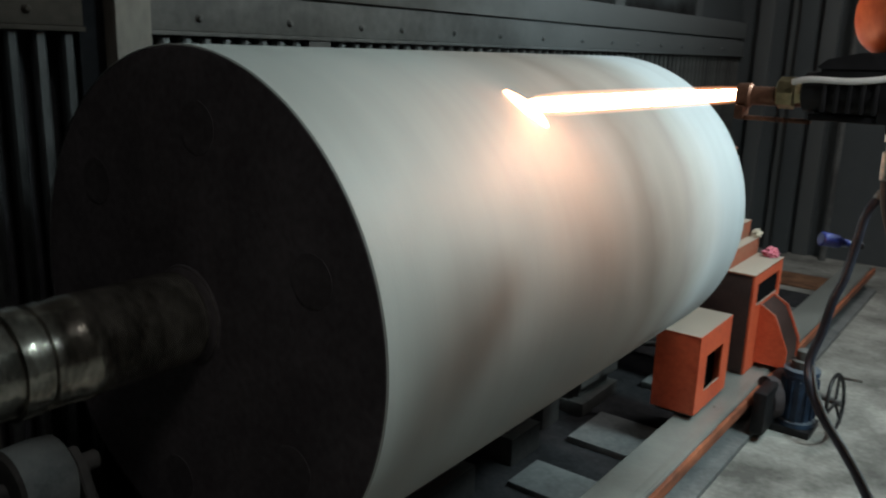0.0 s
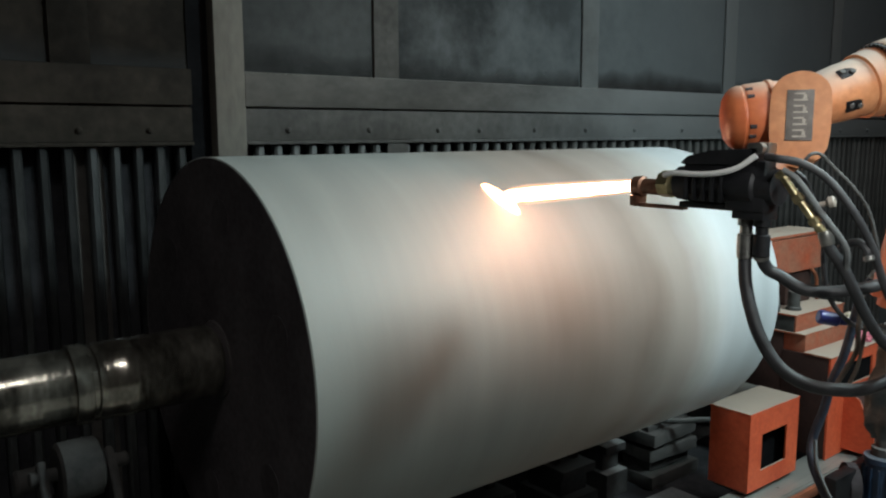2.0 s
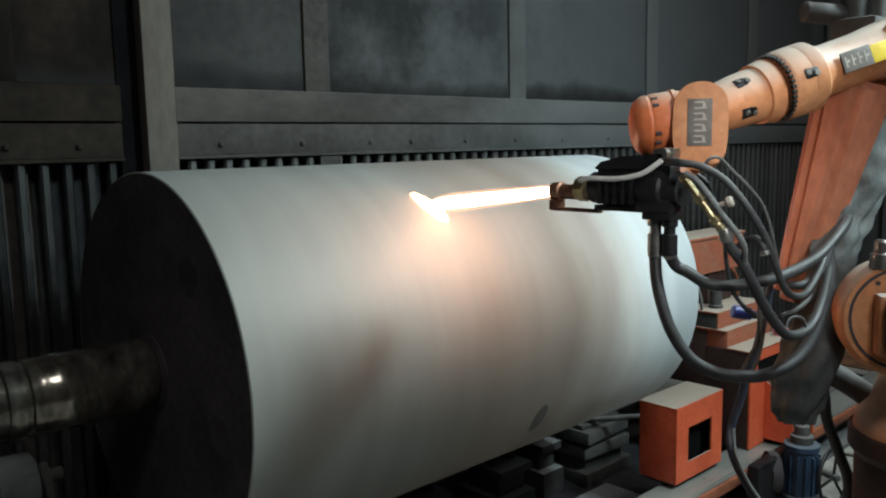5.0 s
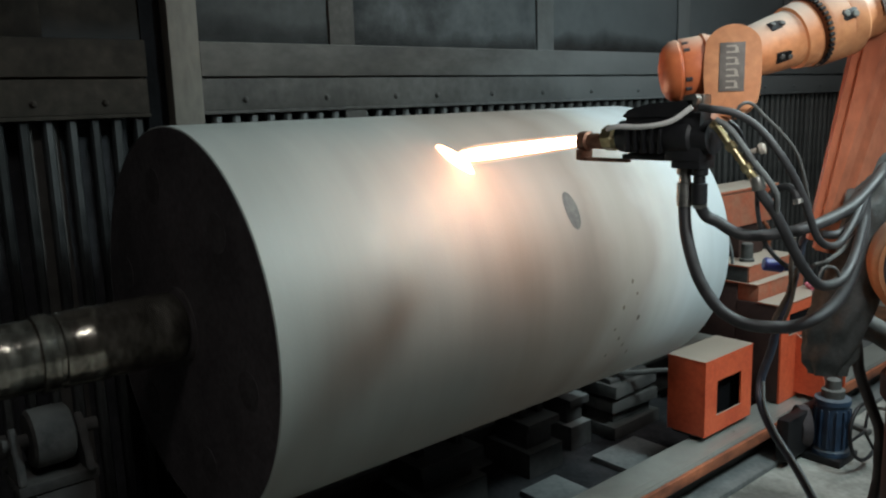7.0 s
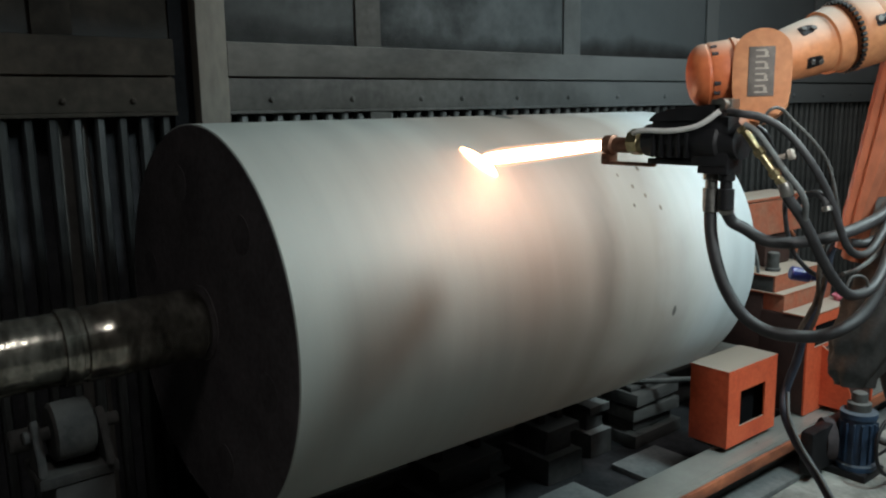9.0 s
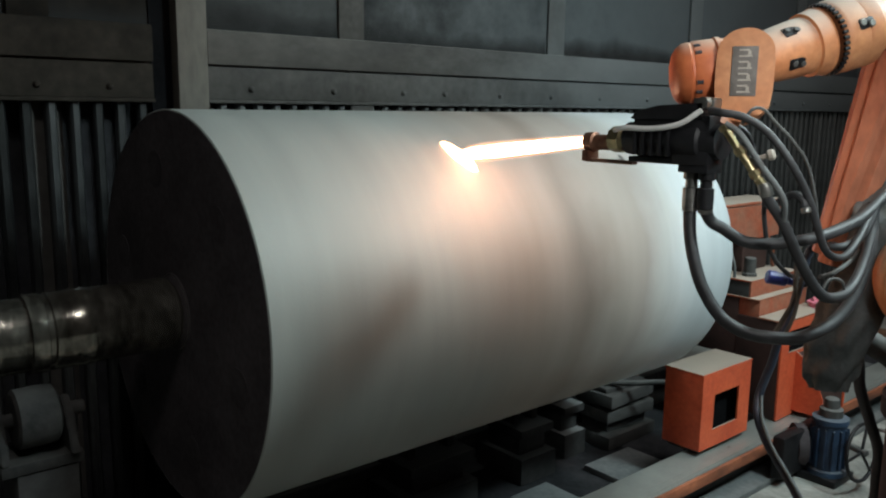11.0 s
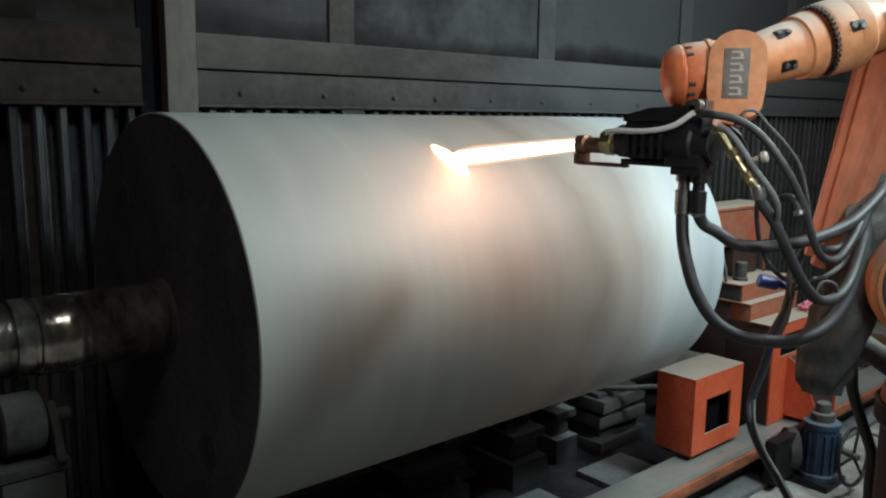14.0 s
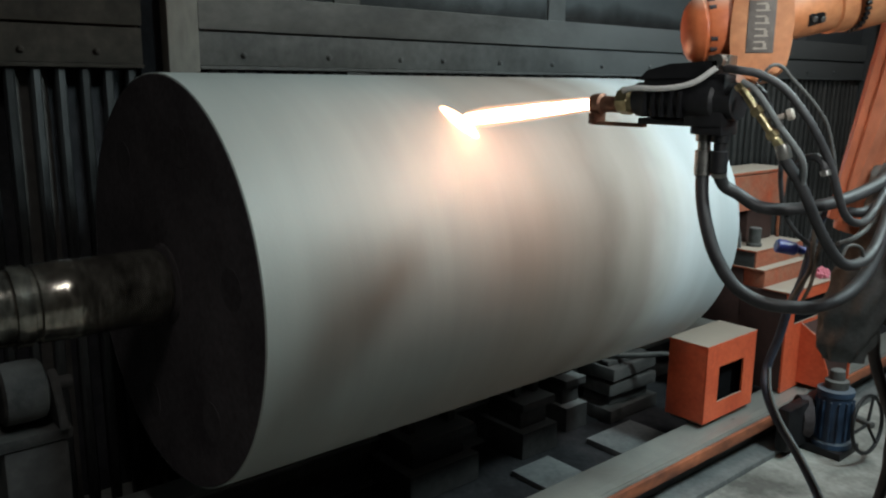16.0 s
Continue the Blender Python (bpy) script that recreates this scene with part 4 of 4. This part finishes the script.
for x, a, big in ((0.050, 46, 1), (0.045, -26, 1), (0.190, 12, 0), (0.06, 130, 1), (0.20, 130, 0)):
    r = 0.0565 if x < 0.15 else 0.0765
    c = Vector((x, -r * math.cos(radians(a)), r * math.sin(radians(a))))
    out = Vector((0, c.y, c.z)).normalized()
    m = frame_of(arm @ c, arm.to_3x3() @ out, arm.to_3x3() @ Vector((1, 0, 0)))
    bm = bmesh.new()
    put_box(bm, (-0.010, -0.013, -0.021), (0.0010, 0.013, 0.021), 0.0075, m)
    hole = rpart("recess", bm, "blackmetal")
    for k in (-1, 1):
        bm = bmesh.new()
        put_cyl(bm, m @ Vector((0.0005, 0.003 * k, 0.0095 * k)), m @ Vector((0.0045, 0.003 * k, 0.0095 * k)), 0.0062 if big else 0.0075, 8, 0.002)
        rpart("recess_bolt", bm, "machine" if big else "steel", under=hole)
# wrist cheek with its name plate
face = Vector((0.47, -0.87, 0.10)).normalized()
wm = frame_of(WRIST, face)
bm = bmesh.new()
outline = []
for k in range(40):
    a = 2 * math.pi * k / 40
    wide = 0.0535 if math.sin(a) > -0.2 else 0.0535 - 0.013 * (-0.2 - math.sin(a)) / 0.8
    outline.append(wm @ Vector((0.026, wide * math.cos(a), 0.050 * math.sin(a) + (0.031 if math.sin(a) > 0 else -0.048) * min(1, abs(math.sin(a)) * 3))))
put_prism(bm, outline, wm.to_3x3() @ Vector((-0.070, 0, 0)))
bmesh.ops.bevel(bm, geom=[e for e in bm.edges if e.calc_face_angle(0) > 1.0], offset=0.007, segments=3, affect="EDGES")
rpart("wrist_cheek", bm, "robot")
bm = bmesh.new()
put_box(bm, (0.0262, -0.0245, -0.048), (0.0282, 0.0225, 0.046), 0.0008, wm)
plate = rpart("name_plate", bm, "plate", "dusty grey name plate")
for k in range(4):
    bm = bmesh.new()
    z = 0.033 - 0.0225 * k
    put_box(bm, (0.0283, -0.012, z - 0.0075), (0.0290, 0.012, z - 0.0042), 0, wm)
    put_box(bm, (0.0283, -0.012, z + 0.0042), (0.0290, 0.007, z + 0.0075), 0, wm)
    put_box(bm, (0.0283, 0.004, z - 0.0040), (0.0290, 0.010, z + 0.0040), 0, wm)
    rpart("plate_mark", bm, "plate_mark", under=plate)
# the round barrel beyond the cheek
b0, b1 = Vector((-0.085, 1.822, 1.559)), Vector((-0.182, 1.729, 1.548))
BAR = (b1 - b0).normalized()
bm = bmesh.new()
put_lathe(bm, b0, b1, [(0, 0.052), (0.03, 0.064), (0.055, 0.067), (0.058, 0.070), (0.066, 0.070), (0.069, 0.067), (0.108, 0.065), (0.112, 0.062), (0.116, 0.062), (0.118, 0.064), (0.129, 0.061), (0.138, 0.054), (0.145, 0.043), (0.149, 0.028)], 40)
rpart("wrist_barrel", bm, "robotbarrel", "round orange wrist barrel lit by the flame")
bu = BAR.orthogonal().normalized()
bw = BAR.cross(bu)
for k in range(20):
    a = 2 * math.pi * k / 20
    c = b0 + BAR * 0.098 + (bu * math.cos(a) + bw * math.sin(a)) * 0.063
    if k % 4 < 2:
        bm = bmesh.new()
        put_cyl(bm, c, c + BAR * 0.012, 0.0048, 8)
        rpart("barrel_bolt", bm, "black")
bm = bmesh.new()
put_lathe(bm, Vector((-0.06, 1.785, 1.50)), Vector((-0.085, 1.72, 1.44)), [(0, 0.034), (0.03, 0.034), (0.033, 0.028), (0.085, 0.028)], 30)
rpart("tool_flange", bm, "robot")

# elbow, upper arm, shoulder, pedestal
bm = bmesh.new()
side = Vector((0.55, -0.83, 0.05)).normalized()
put_lathe(bm, ELBOW + Vector((0.03, 0.06, 0.0)) + side * 0.09, ELBOW + Vector((0.03, 0.06, 0.0)) - side, [(0, 0.06), (0.008, 0.072), (0.07, 0.075), (0.075, 0.085), (0.18, 0.085), (0.19, 0.07)], 40)
rpart("elbow_housing", bm, "robot")
pm = frame_of(arm @ Vector((0.315, -0.0605, 0.010)), arm.to_3x3() @ Vector((0, -1, 0.16)), arm.to_3x3() @ Vector((0, 0, 1)))
bm = bmesh.new()
put_box(bm, (0.0, -0.038, -0.022), (0.003, 0.038, 0.022), 0.0006, pm)
plate2 = rpart("name_plate", bm, "plate", "dusty grey name plate")
for k in range(4):
    bm = bmesh.new()
    put_box(bm, (0.0031, -0.031 + 0.0165 * k, -0.012), (0.0037, -0.027 + 0.0165 * k, 0.012), 0, pm)
    put_box(bm, (0.0031, -0.0268 + 0.0165 * k, -0.002), (0.0037, -0.020 + 0.0165 * k, 0.003), 0, pm)
    rpart("plate_mark", bm, "plate_mark", under=plate2)
bm = bmesh.new()
put_box(bm, (-0.004, 0.0395, -0.022), (0.0015, 0.092, 0.018), 0.0006, pm)
rpart("warning_label", bm, "yellow", "yellow warning label")
um = frame_of(ARM_LOW, ARM_TOP + Vector((0.015, 0.02, 0.03)) - ARM_LOW, side)
UL = (ARM_TOP - ARM_LOW).length + 0.03
bm = bmesh.new()
v0 = [bm.verts.new(um @ Vector((0, 0.040 * c, 0.040 * s))) for c, s in ((1, 0.6), (0.1, 1.2), (-1, 0.7), (-1, -1), (1, -1))]
v1 = [bm.verts.new(um @ Vector((UL, 0.078 * c, 0.058 * s))) for c, s in ((1, 0.6), (0.1, 1.2), (-1, 0.7), (-1, -1), (1, -1))]
bm.faces.new(v0[::-1])
bm.faces.new(v1)
for k in range(5):
    bm.faces.new((v0[k], v0[(k + 1) % 5], v1[(k + 1) % 5], v1[k]))
bmesh.ops.bevel(bm, geom=bm.edges[:], offset=0.018, segments=4, affect="EDGES")
rpart("upper_arm", bm, "robot_shaded", "upper arm in a shaded red-orange")
bm = bmesh.new()
put_lathe(bm, S1 - side * 0.10, S1 + side, [(0, 0.10), (0.01, 0.122), (0.09, 0.128), (0.10, 0.126), (0.11, 0.118), (0.116, 0.118)], 48)
rpart("shoulder_housing", bm, "robot")
bm = bmesh.new()
put_lathe(bm, S1 + side * 0.0155, S1 + side, [(0, 0.103), (0.0, 0.109), (0.0025, 0.109), (0.0025, 0.103)], 48, cap=False)
rpart("seam_ring", bm, "black", "dark seam ring")
sm = frame_of(S1 + side * 0.016, side)
bm = bmesh.new()
put_box(bm, (-0.005, -0.062, -0.075), (0.050, 0.062, 0.055), 0.012, sm)
rpart("motor_cover", bm, "robot")
bm = bmesh.new()
put_box(bm, (0.0505, -0.055, -0.060), (0.085, 0.045, 0.045), 0.012, sm)
rpart("motor", bm, "blackmetal", "black servo motor box")
for k in range(5):
    a = radians(70 + 14 * k)
    bm = bmesh.new()
    c = sm @ Vector((0.0, 0.092 * math.cos(a), 0.092 * math.sin(a)))
    put_cyl(bm, c, c + side * 0.004, 0.005, 8)
    rpart("screw", bm, "black")
bm = bmesh.new()
put_lathe(bm, S1 + Vector((-0.04, -0.02, 0.105)), S1 + Vector((-0.04, -0.02, 0.2)), [(0, 0.024), (0.03, 0.022), (0.034, 0.016), (0.055, 0.016), (0.06, 0.012)], 14)
rpart("lifting_eye", bm, "steel")
bm = bmesh.new()
put_lathe(bm, (BX, BY, 0.862), (BX, BY, 1.2), [(0, 0.155), (0.03, 0.150), (0.06, 0.125), (0.14, 0.10), (0.22, 0.10), (0.27, 0.06)], 40)
rpart("rotating_column", bm, "robot")
bm = bmesh.new()
put_lathe(bm, (BX, BY, 0.0), (BX, BY, 1.0), [(0, 0.24), (0.03, 0.24), (0.035, 0.150), (0.80, 0.150), (0.82, 0.165), (0.861, 0.165)], 40)
rpart("pedestal", bm, "dark_red_shade", "dark red robot pedestal")
bm = bmesh.new()
put_hose(bm, [(0.03, 2.19, 0.97), (0.07, 2.215, 0.945), (0.14, 2.275, 0.879), (0.20, 2.32, 0.80), (0.22, 2.34, 0.70)], 0.028, 16)
rpart("conduit", bm, "machine", "dusty grey conduit")
# drive box and connectors on top of the elbow
bm = bmesh.new()
put_cyl(bm, (-0.049, 2.199, 1.811), (0.050, 2.308, 1.795), 0.024, 20, 0.006)
rpart("axis_motor", bm, "machine", "dark grey axis motor")
bm = bmesh.new()
put_cyl(bm, (0.035, 2.285, 1.775), (0.035, 2.285, 1.86), 0.030, 16, 0.006)
put_cyl(bm, (0.075, 2.31, 1.75), (0.075, 2.31, 1.85), 0.026, 16, 0.006)
put_box(bm, (0.0, 2.24, 1.735), (0.10, 2.36, 1.79), 0.008)
rpart("connector_block", bm, "machine")
bm = bmesh.new()
put_hose(bm, [(0.035, 2.285, 1.86), (0.05, 2.28, 1.92), (0.12, 2.27, 1.93), (0.22, 2.30, 1.84), (0.30, 2.33, 1.6), (0.33, 2.30, 1.2)], 0.014)
rpart("cable", bm, "rubber")

# ---- canvas sleeve that hangs over the upper arm and the hose bundle ----
bm = bmesh.new()
FOLD = [((0.165, 2.546, 1.889), 0.075), ((0.142, 2.474, 1.726), 0.075), ((0.122, 2.396, 1.591), 0.068), ((0.106, 2.331, 1.499), 0.062), ((0.087, 2.263, 1.408), 0.056), ((0.077, 2.194, 1.334), 0.050), ((0.076, 2.118, 1.256), 0.050), ((0.070, 2.103, 1.151), 0.048), ((0.060, 2.076, 1.06), 0.062), ((0.050, 2.048, 0.982), 0.066), ((0.045, 2.030, 0.917), 0.056), ((0.045, 2.021, 0.880), 0.040)]
rows, seg = [], 64
across = Vector((0.83, 0.55, 0.0)).normalized()
STEPS = 9
for i in range((len(FOLD) - 1) * STEPS + 1):
    k, s = min(i // STEPS, len(FOLD) - 2), (i - min(i // STEPS, len(FOLD) - 2) * STEPS) / STEPS
    c = Vector(FOLD[k][0]).lerp(Vector(FOLD[k + 1][0]), s)
    r = FOLD[k][1] * (1 - s) + FOLD[k + 1][1] * s
    ring = []
    for j in range(seg):
        a = 2 * math.pi * j / seg
        crease = 1 + 0.11 * math.sin(3 * a + 0.24 * i) * math.sin(0.21 * i + a) + 0.08 * math.sin(7 * a - 0.27 * i)
        wig = noise.noise(Vector((c.x * 14 + math.cos(a), c.y * 14 + math.sin(a), c.z * 22))) * 0.012
        q = Vector((math.cos(a) * 1.1 + c.z * 5, math.sin(a) * 1.1, c.z * 11 + 0.8 * math.cos(a)))
        wig += 0.011 * (0.28 - abs(noise.noise(q))) + 0.005 * (0.3 - abs(noise.noise(q * 2.3)))
        ring.append(bm.verts.new(c + across * math.cos(a) * (r * crease + wig) + side * math.sin(a) * (0.62 * r * crease + wig)))
    rows.append(ring)
for a, b in zip(rows, rows[1:]):
    for j in range(seg):
        bm.faces.new((a[j], a[(j + 1) % seg], b[(j + 1) % seg], b[j]))
bm.faces.new(rows[0][::-1])
bm.faces.new(rows[-1])
rpart("canvas_sleeve", bm, "cloth", "wrinkled dark grey canvas sleeve")


# ---- hoses ----
def hose(name, pts, r, mat, label, category="hose", seg=12):
    bm = bmesh.new()
    put_hose(bm, pts, r, seg)
    ob = tagged(part(name, bm, mat), label, category, "gun hoses")
    if category == "hose" and r > 0.010:
        a, d = Vector(pts[0]), (Vector(pts[1]) - Vector(pts[0])).normalized()
        bm = bmesh.new()
        put_lathe(bm, a - d * 0.004, a + d, [(0, r * 0.8), (0.0, r * 1.18), (0.006, r * 1.24), (0.024, r * 1.24), (0.026, r * 1.12)], 16)
        part("ferrule", bm, "steel", ob, "crimped steel ferrule")
    return ob


hose("gas_hose", [(-0.119, 1.704, 1.30), (-0.118, 1.703, 1.27), (-0.110, 1.697, 1.23), (-0.092, 1.688, 1.185), (-0.066, 1.684, 1.132), (-0.031, 1.695, 1.081), (0.009, 1.717, 1.054), (0.051, 1.745, 1.047), (0.076, 1.817, 1.041), (0.1, 1.894, 1.062), (0.112, 1.958, 1.115), (0.109, 2.013, 1.195), (0.092, 2.053, 1.291)], 0.0128, "rubber", "thick black rubber hose looping below the gun")
hose("gas_hose", [(-0.086, 1.704, 1.30), (-0.086, 1.708, 1.283), (-0.080, 1.722, 1.260), (-0.061, 1.736, 1.247), (-0.025, 1.756, 1.224), (0.02, 1.791, 1.222), (0.071, 1.836, 1.235), (0.088, 1.929, 1.25), (0.094, 2.011, 1.27), (0.100, 2.102, 1.316), (0.078, 2.19, 1.336)], 0.0120, "rubber", "black rubber hose running to the canvas sleeve")
hose("fuel_hose", [(0.046, 1.682, 1.345), (0.053, 1.686, 1.320), (0.071, 1.715, 1.275), (0.092, 1.747, 1.205), (0.108, 1.778, 1.156), (0.119, 1.808, 1.131), (0.123, 1.864, 1.126), (0.122, 1.919, 1.141), (0.115, 1.972, 1.176), (0.105, 2.027, 1.237)], 0.0102, "rubber", "grey black fuel hose from the brass fittings")
hose("water_hose", [(-0.06, 1.66, 1.478), (-0.031, 1.655, 1.474), (0.002, 1.674, 1.466), (0.038, 1.698, 1.438), (0.076, 1.72, 1.382), (0.097, 1.753, 1.319), (0.11, 1.778, 1.255), (0.114, 1.798, 1.224), (0.12, 1.824, 1.207), (0.115, 1.888, 1.202), (0.108, 1.956, 1.227), (0.099, 2.026, 1.269)], 0.0074, "rubber", "black water hose arching from the gun's top")
hose("signal_cable", [(-0.012, 1.690, 1.455), (0.001, 1.701, 1.481), (0.009, 1.726, 1.481), (0.021, 1.75, 1.458), (0.042, 1.782, 1.423), (0.061, 1.809, 1.381), (0.073, 1.825, 1.322), (0.079, 1.837, 1.268), (0.088, 1.852, 1.22)], 0.0032, "machine", "thin grey signal cable", "cable", 8)
hose("signal_cable", [(-0.03, 1.71, 1.45), (-0.014, 1.72, 1.432), (-0.004, 1.744, 1.382), (0.003, 1.764, 1.334), (0.002, 1.774, 1.274), (0.008, 1.791, 1.212), (0.025, 1.823, 1.167), (0.043, 1.862, 1.145), (0.049, 1.943, 1.139)], 0.0048, "rubber", "thin black hanging cable", "cable", 8)
hose("signal_cable", [(0.105, 1.824, 1.138), (0.107, 1.838, 1.156), (0.114, 1.854, 1.16), (0.122, 1.869, 1.152), (0.125, 1.875, 1.133)], 0.003, "machine", "small loop of thin grey cable", "cable", 8)
hose("signal_cable", [(0.081, 1.861, 1.157), (0.085, 1.918, 1.161), (0.089, 1.976, 1.178), (0.092, 2.037, 1.215)], 0.0045, "machine", "thin grey cable entering the sleeve", "cable", 8)
hose("gas_hose", [(0.07, 1.90, 1.215), (0.085, 1.95, 1.21), (0.10, 2.0, 1.235), (0.102, 2.04, 1.28)], 0.009, "rubber", "black hose entering the sleeve")
hose("signal_cable", [(0.065, 1.800, 1.221), (0.063, 1.800, 1.164), (0.063, 1.800, 1.118), (0.048, 1.800, 1.080), (0.031, 1.800, 1.044), (0.029, 1.800, 1.027)], 0.0050, "cord", "brownish cord hanging among the hoses", "cable", 8)
hose("signal_cable", [(0.083, 1.790, 1.196), (0.078, 1.790, 1.144), (0.070, 1.790, 1.086), (0.056, 1.790, 1.046)], 0.0038, "cord", "brownish cord hanging among the hoses", "cable", 8)
elbow = hose("pipe_elbow", [(0.036, 1.750, 1.303), (0.052, 1.750, 1.318), (0.074, 1.750, 1.325), (0.089, 1.750, 1.315), (0.093, 1.750, 1.302)], 0.0075, "rubber", "short black elbow pipe with a steel end behind the hoses", "pipe", 10)
bm = bmesh.new()
put_cyl(bm, (0.093, 1.750, 1.304), (0.096, 1.750, 1.294), 0.0095, 12, 0.002)
part("end_fitting", bm, "steel", elbow)
# the hose that hangs to the floor beside the bed, with its blue plug
hose("air_hose", [(-0.250, 2.60, 1.13), (-0.277, 2.571, 1.075), (-0.288, 2.562, 0.999), (-0.301, 2.545, 0.897), (-0.319, 2.528, 0.828), (-0.331, 2.513, 0.741), (-0.348, 2.493, 0.654), (-0.332, 2.46, 0.596), (-0.291, 2.452, 0.523), (-0.238, 2.459, 0.452), (-0.18, 2.465, 0.367), (-0.112, 2.473, 0.245), (-0.06, 2.48, 0.12), (0.0, 2.50, 0.03), (0.10, 2.55, 0.014)], 0.0125, "bluehose", "dark blue dusty air hose hanging down to the floor")
# Added pale strand that paints the hose's lit edge.
hose("hose_lit_edge", [(-0.336, 2.482, 0.650), (-0.312, 2.452, 0.590), (-0.269, 2.446, 0.515), (-0.214, 2.452, 0.442), (-0.156, 2.459, 0.355), (-0.088, 2.468, 0.235), (-0.038, 2.476, 0.12), (0.02, 2.495, 0.03), (0.12, 2.54, 0.010)], 0.0048, "tie", "thin pale grey strand for the hanging hose's lit edge", "strap", 8)
hose("air_hose", [(0.08, 2.06, 1.20), (-0.05, 2.25, 1.24), (-0.17, 2.48, 1.18), (-0.250, 2.60, 1.13)], 0.012, "rubber", "dark air hose hung from the sleeve")
plug = base("power_plug", (-0.36, 2.535, 0.995), "dark blue plastic plug on a black cable", "plug")
bm = bmesh.new()
put_lathe(bm, (-0.012, -0.012, 0.004), (0.05, 0.052, -0.012), [(0, 0.016), (0.004, 0.020), (0.055, 0.019), (0.06, 0.013), (0.085, 0.011)], 18)
part("plug_body", bm, "blueplug", plug)
bm = bmesh.new()
put_hose(bm, [(0.045, 0.047, -0.011), (0.07, 0.07, -0.01), (0.084, 0.03, -0.01)], 0.008)
part("cable", bm, "rubber", plug)
hose("floor_cable", [(0.06, 2.10, 1.00), (0.042, 2.19, 0.90), (0.042, 2.21, 0.84), (0.062, 2.237, 0.755), (0.078, 2.262, 0.681), (0.075, 2.277, 0.603), (0.069, 2.288, 0.523), (0.03, 2.30, 0.30), (0.0, 2.33, 0.05), (-0.06, 2.42, 0.014)], 0.013, "rubber", "black cable falling from the sleeve to the floor", "cable")

# ---- blue gear motor on the floor beside the rail ----
gm = base("gear_motor", (-0.56, 3.50, 0), "blue vertical gear motor with dusty grey head", "motor")
boxes("base_plate", "blackmetal", [((-0.10, -0.08, 0.0), (0.075, 0.09, 0.03))], gm, bevel=0.005)
# Plain black block between the rail and the motor.
boxes("dark_block", "blackmetal", [((-0.118, -0.24, 0.0305), (-0.062, 0.12, 0.21))], gm, "black block beside the rail", 0.016)
bm = bmesh.new()
put_lathe(bm, (0, 0, 0.0305), (0, 0, 1), [(0, 0.075), (0.02, 0.075), (0.025, 0.062), (0.21, 0.062), (0.215, 0.07), (0.235, 0.07), (0.24, 0.05)], 28)
part("motor_body", bm, "blue", gm)
for k in range(14):
    a = 2 * math.pi * k / 14
    bm = bmesh.new()
    put_box(bm, (0.060, -0.003, 0.065), (0.073, 0.003, 0.225), 0, Matrix.Rotation(a, 4, "Z"))
    part("fin", bm, "blue", gm)
bm = bmesh.new()
put_lathe(bm, (0, 0, 0.271), (0, 0, 1), [(0, 0.045), (0.03, 0.045), (0.035, 0.03), (0.07, 0.028), (0.075, 0.02)], 20)
part("head", bm, "machine", gm, "dusty grey motor head")
bm = bmesh.new()
put_lathe(bm, (-0.075, -0.03, 0.13), (-0.14, -0.09, 0.13), [(0, 0.05), (0.01, 0.085), (0.05, 0.085), (0.06, 0.06)], 26)
part("side_gear", bm, "black", gm, "black round gear case")
bm = bmesh.new()
c, r = Vector((0.142, -0.03, 0.168)), 0.112
tilt = Vector((0.96, -0.08, 0.10)).normalized()
u = tilt.orthogonal().normalized()
w = tilt.cross(u)
put_hose(bm, [c + (u * math.cos(math.pi * k / 8) + w * math.sin(math.pi * k / 8)) * r for k in range(17)], 0.0075, 10, 3)
wheel = part("handwheel", bm, "blackmetal", gm, "black handwheel on the gear motor")
for k in range(3):
    a = math.radians(120 * k + 20)
    bm = bmesh.new()
    put_cyl(bm, c, c + (u * math.cos(a) + w * math.sin(a)) * r, 0.006, 8)
    part("spoke", bm, "blackmetal", wheel)
bm = bmesh.new()
put_cyl(bm, Vector((0.05, 0.02, 0.165)), c + tilt * 0.02, 0.014, 12, 0.003)
part("shaft", bm, "machine", wheel)
bm = bmesh.new()
put_cyl(bm, c + u * r, c + u * r + tilt * 0.075, 0.007, 10, 0.002)
part("handle", bm, "steel", wheel)


# ---- what moves ----
def motions():
    rows = []
    for k in range(33):
        t = k * 0.5
        rows.append((t, pose(AXIS_X, MID, AXIS_Z, 0, -TURN_AT * (t - 6.0), 0)))
    walk(roll, rows)


motions()
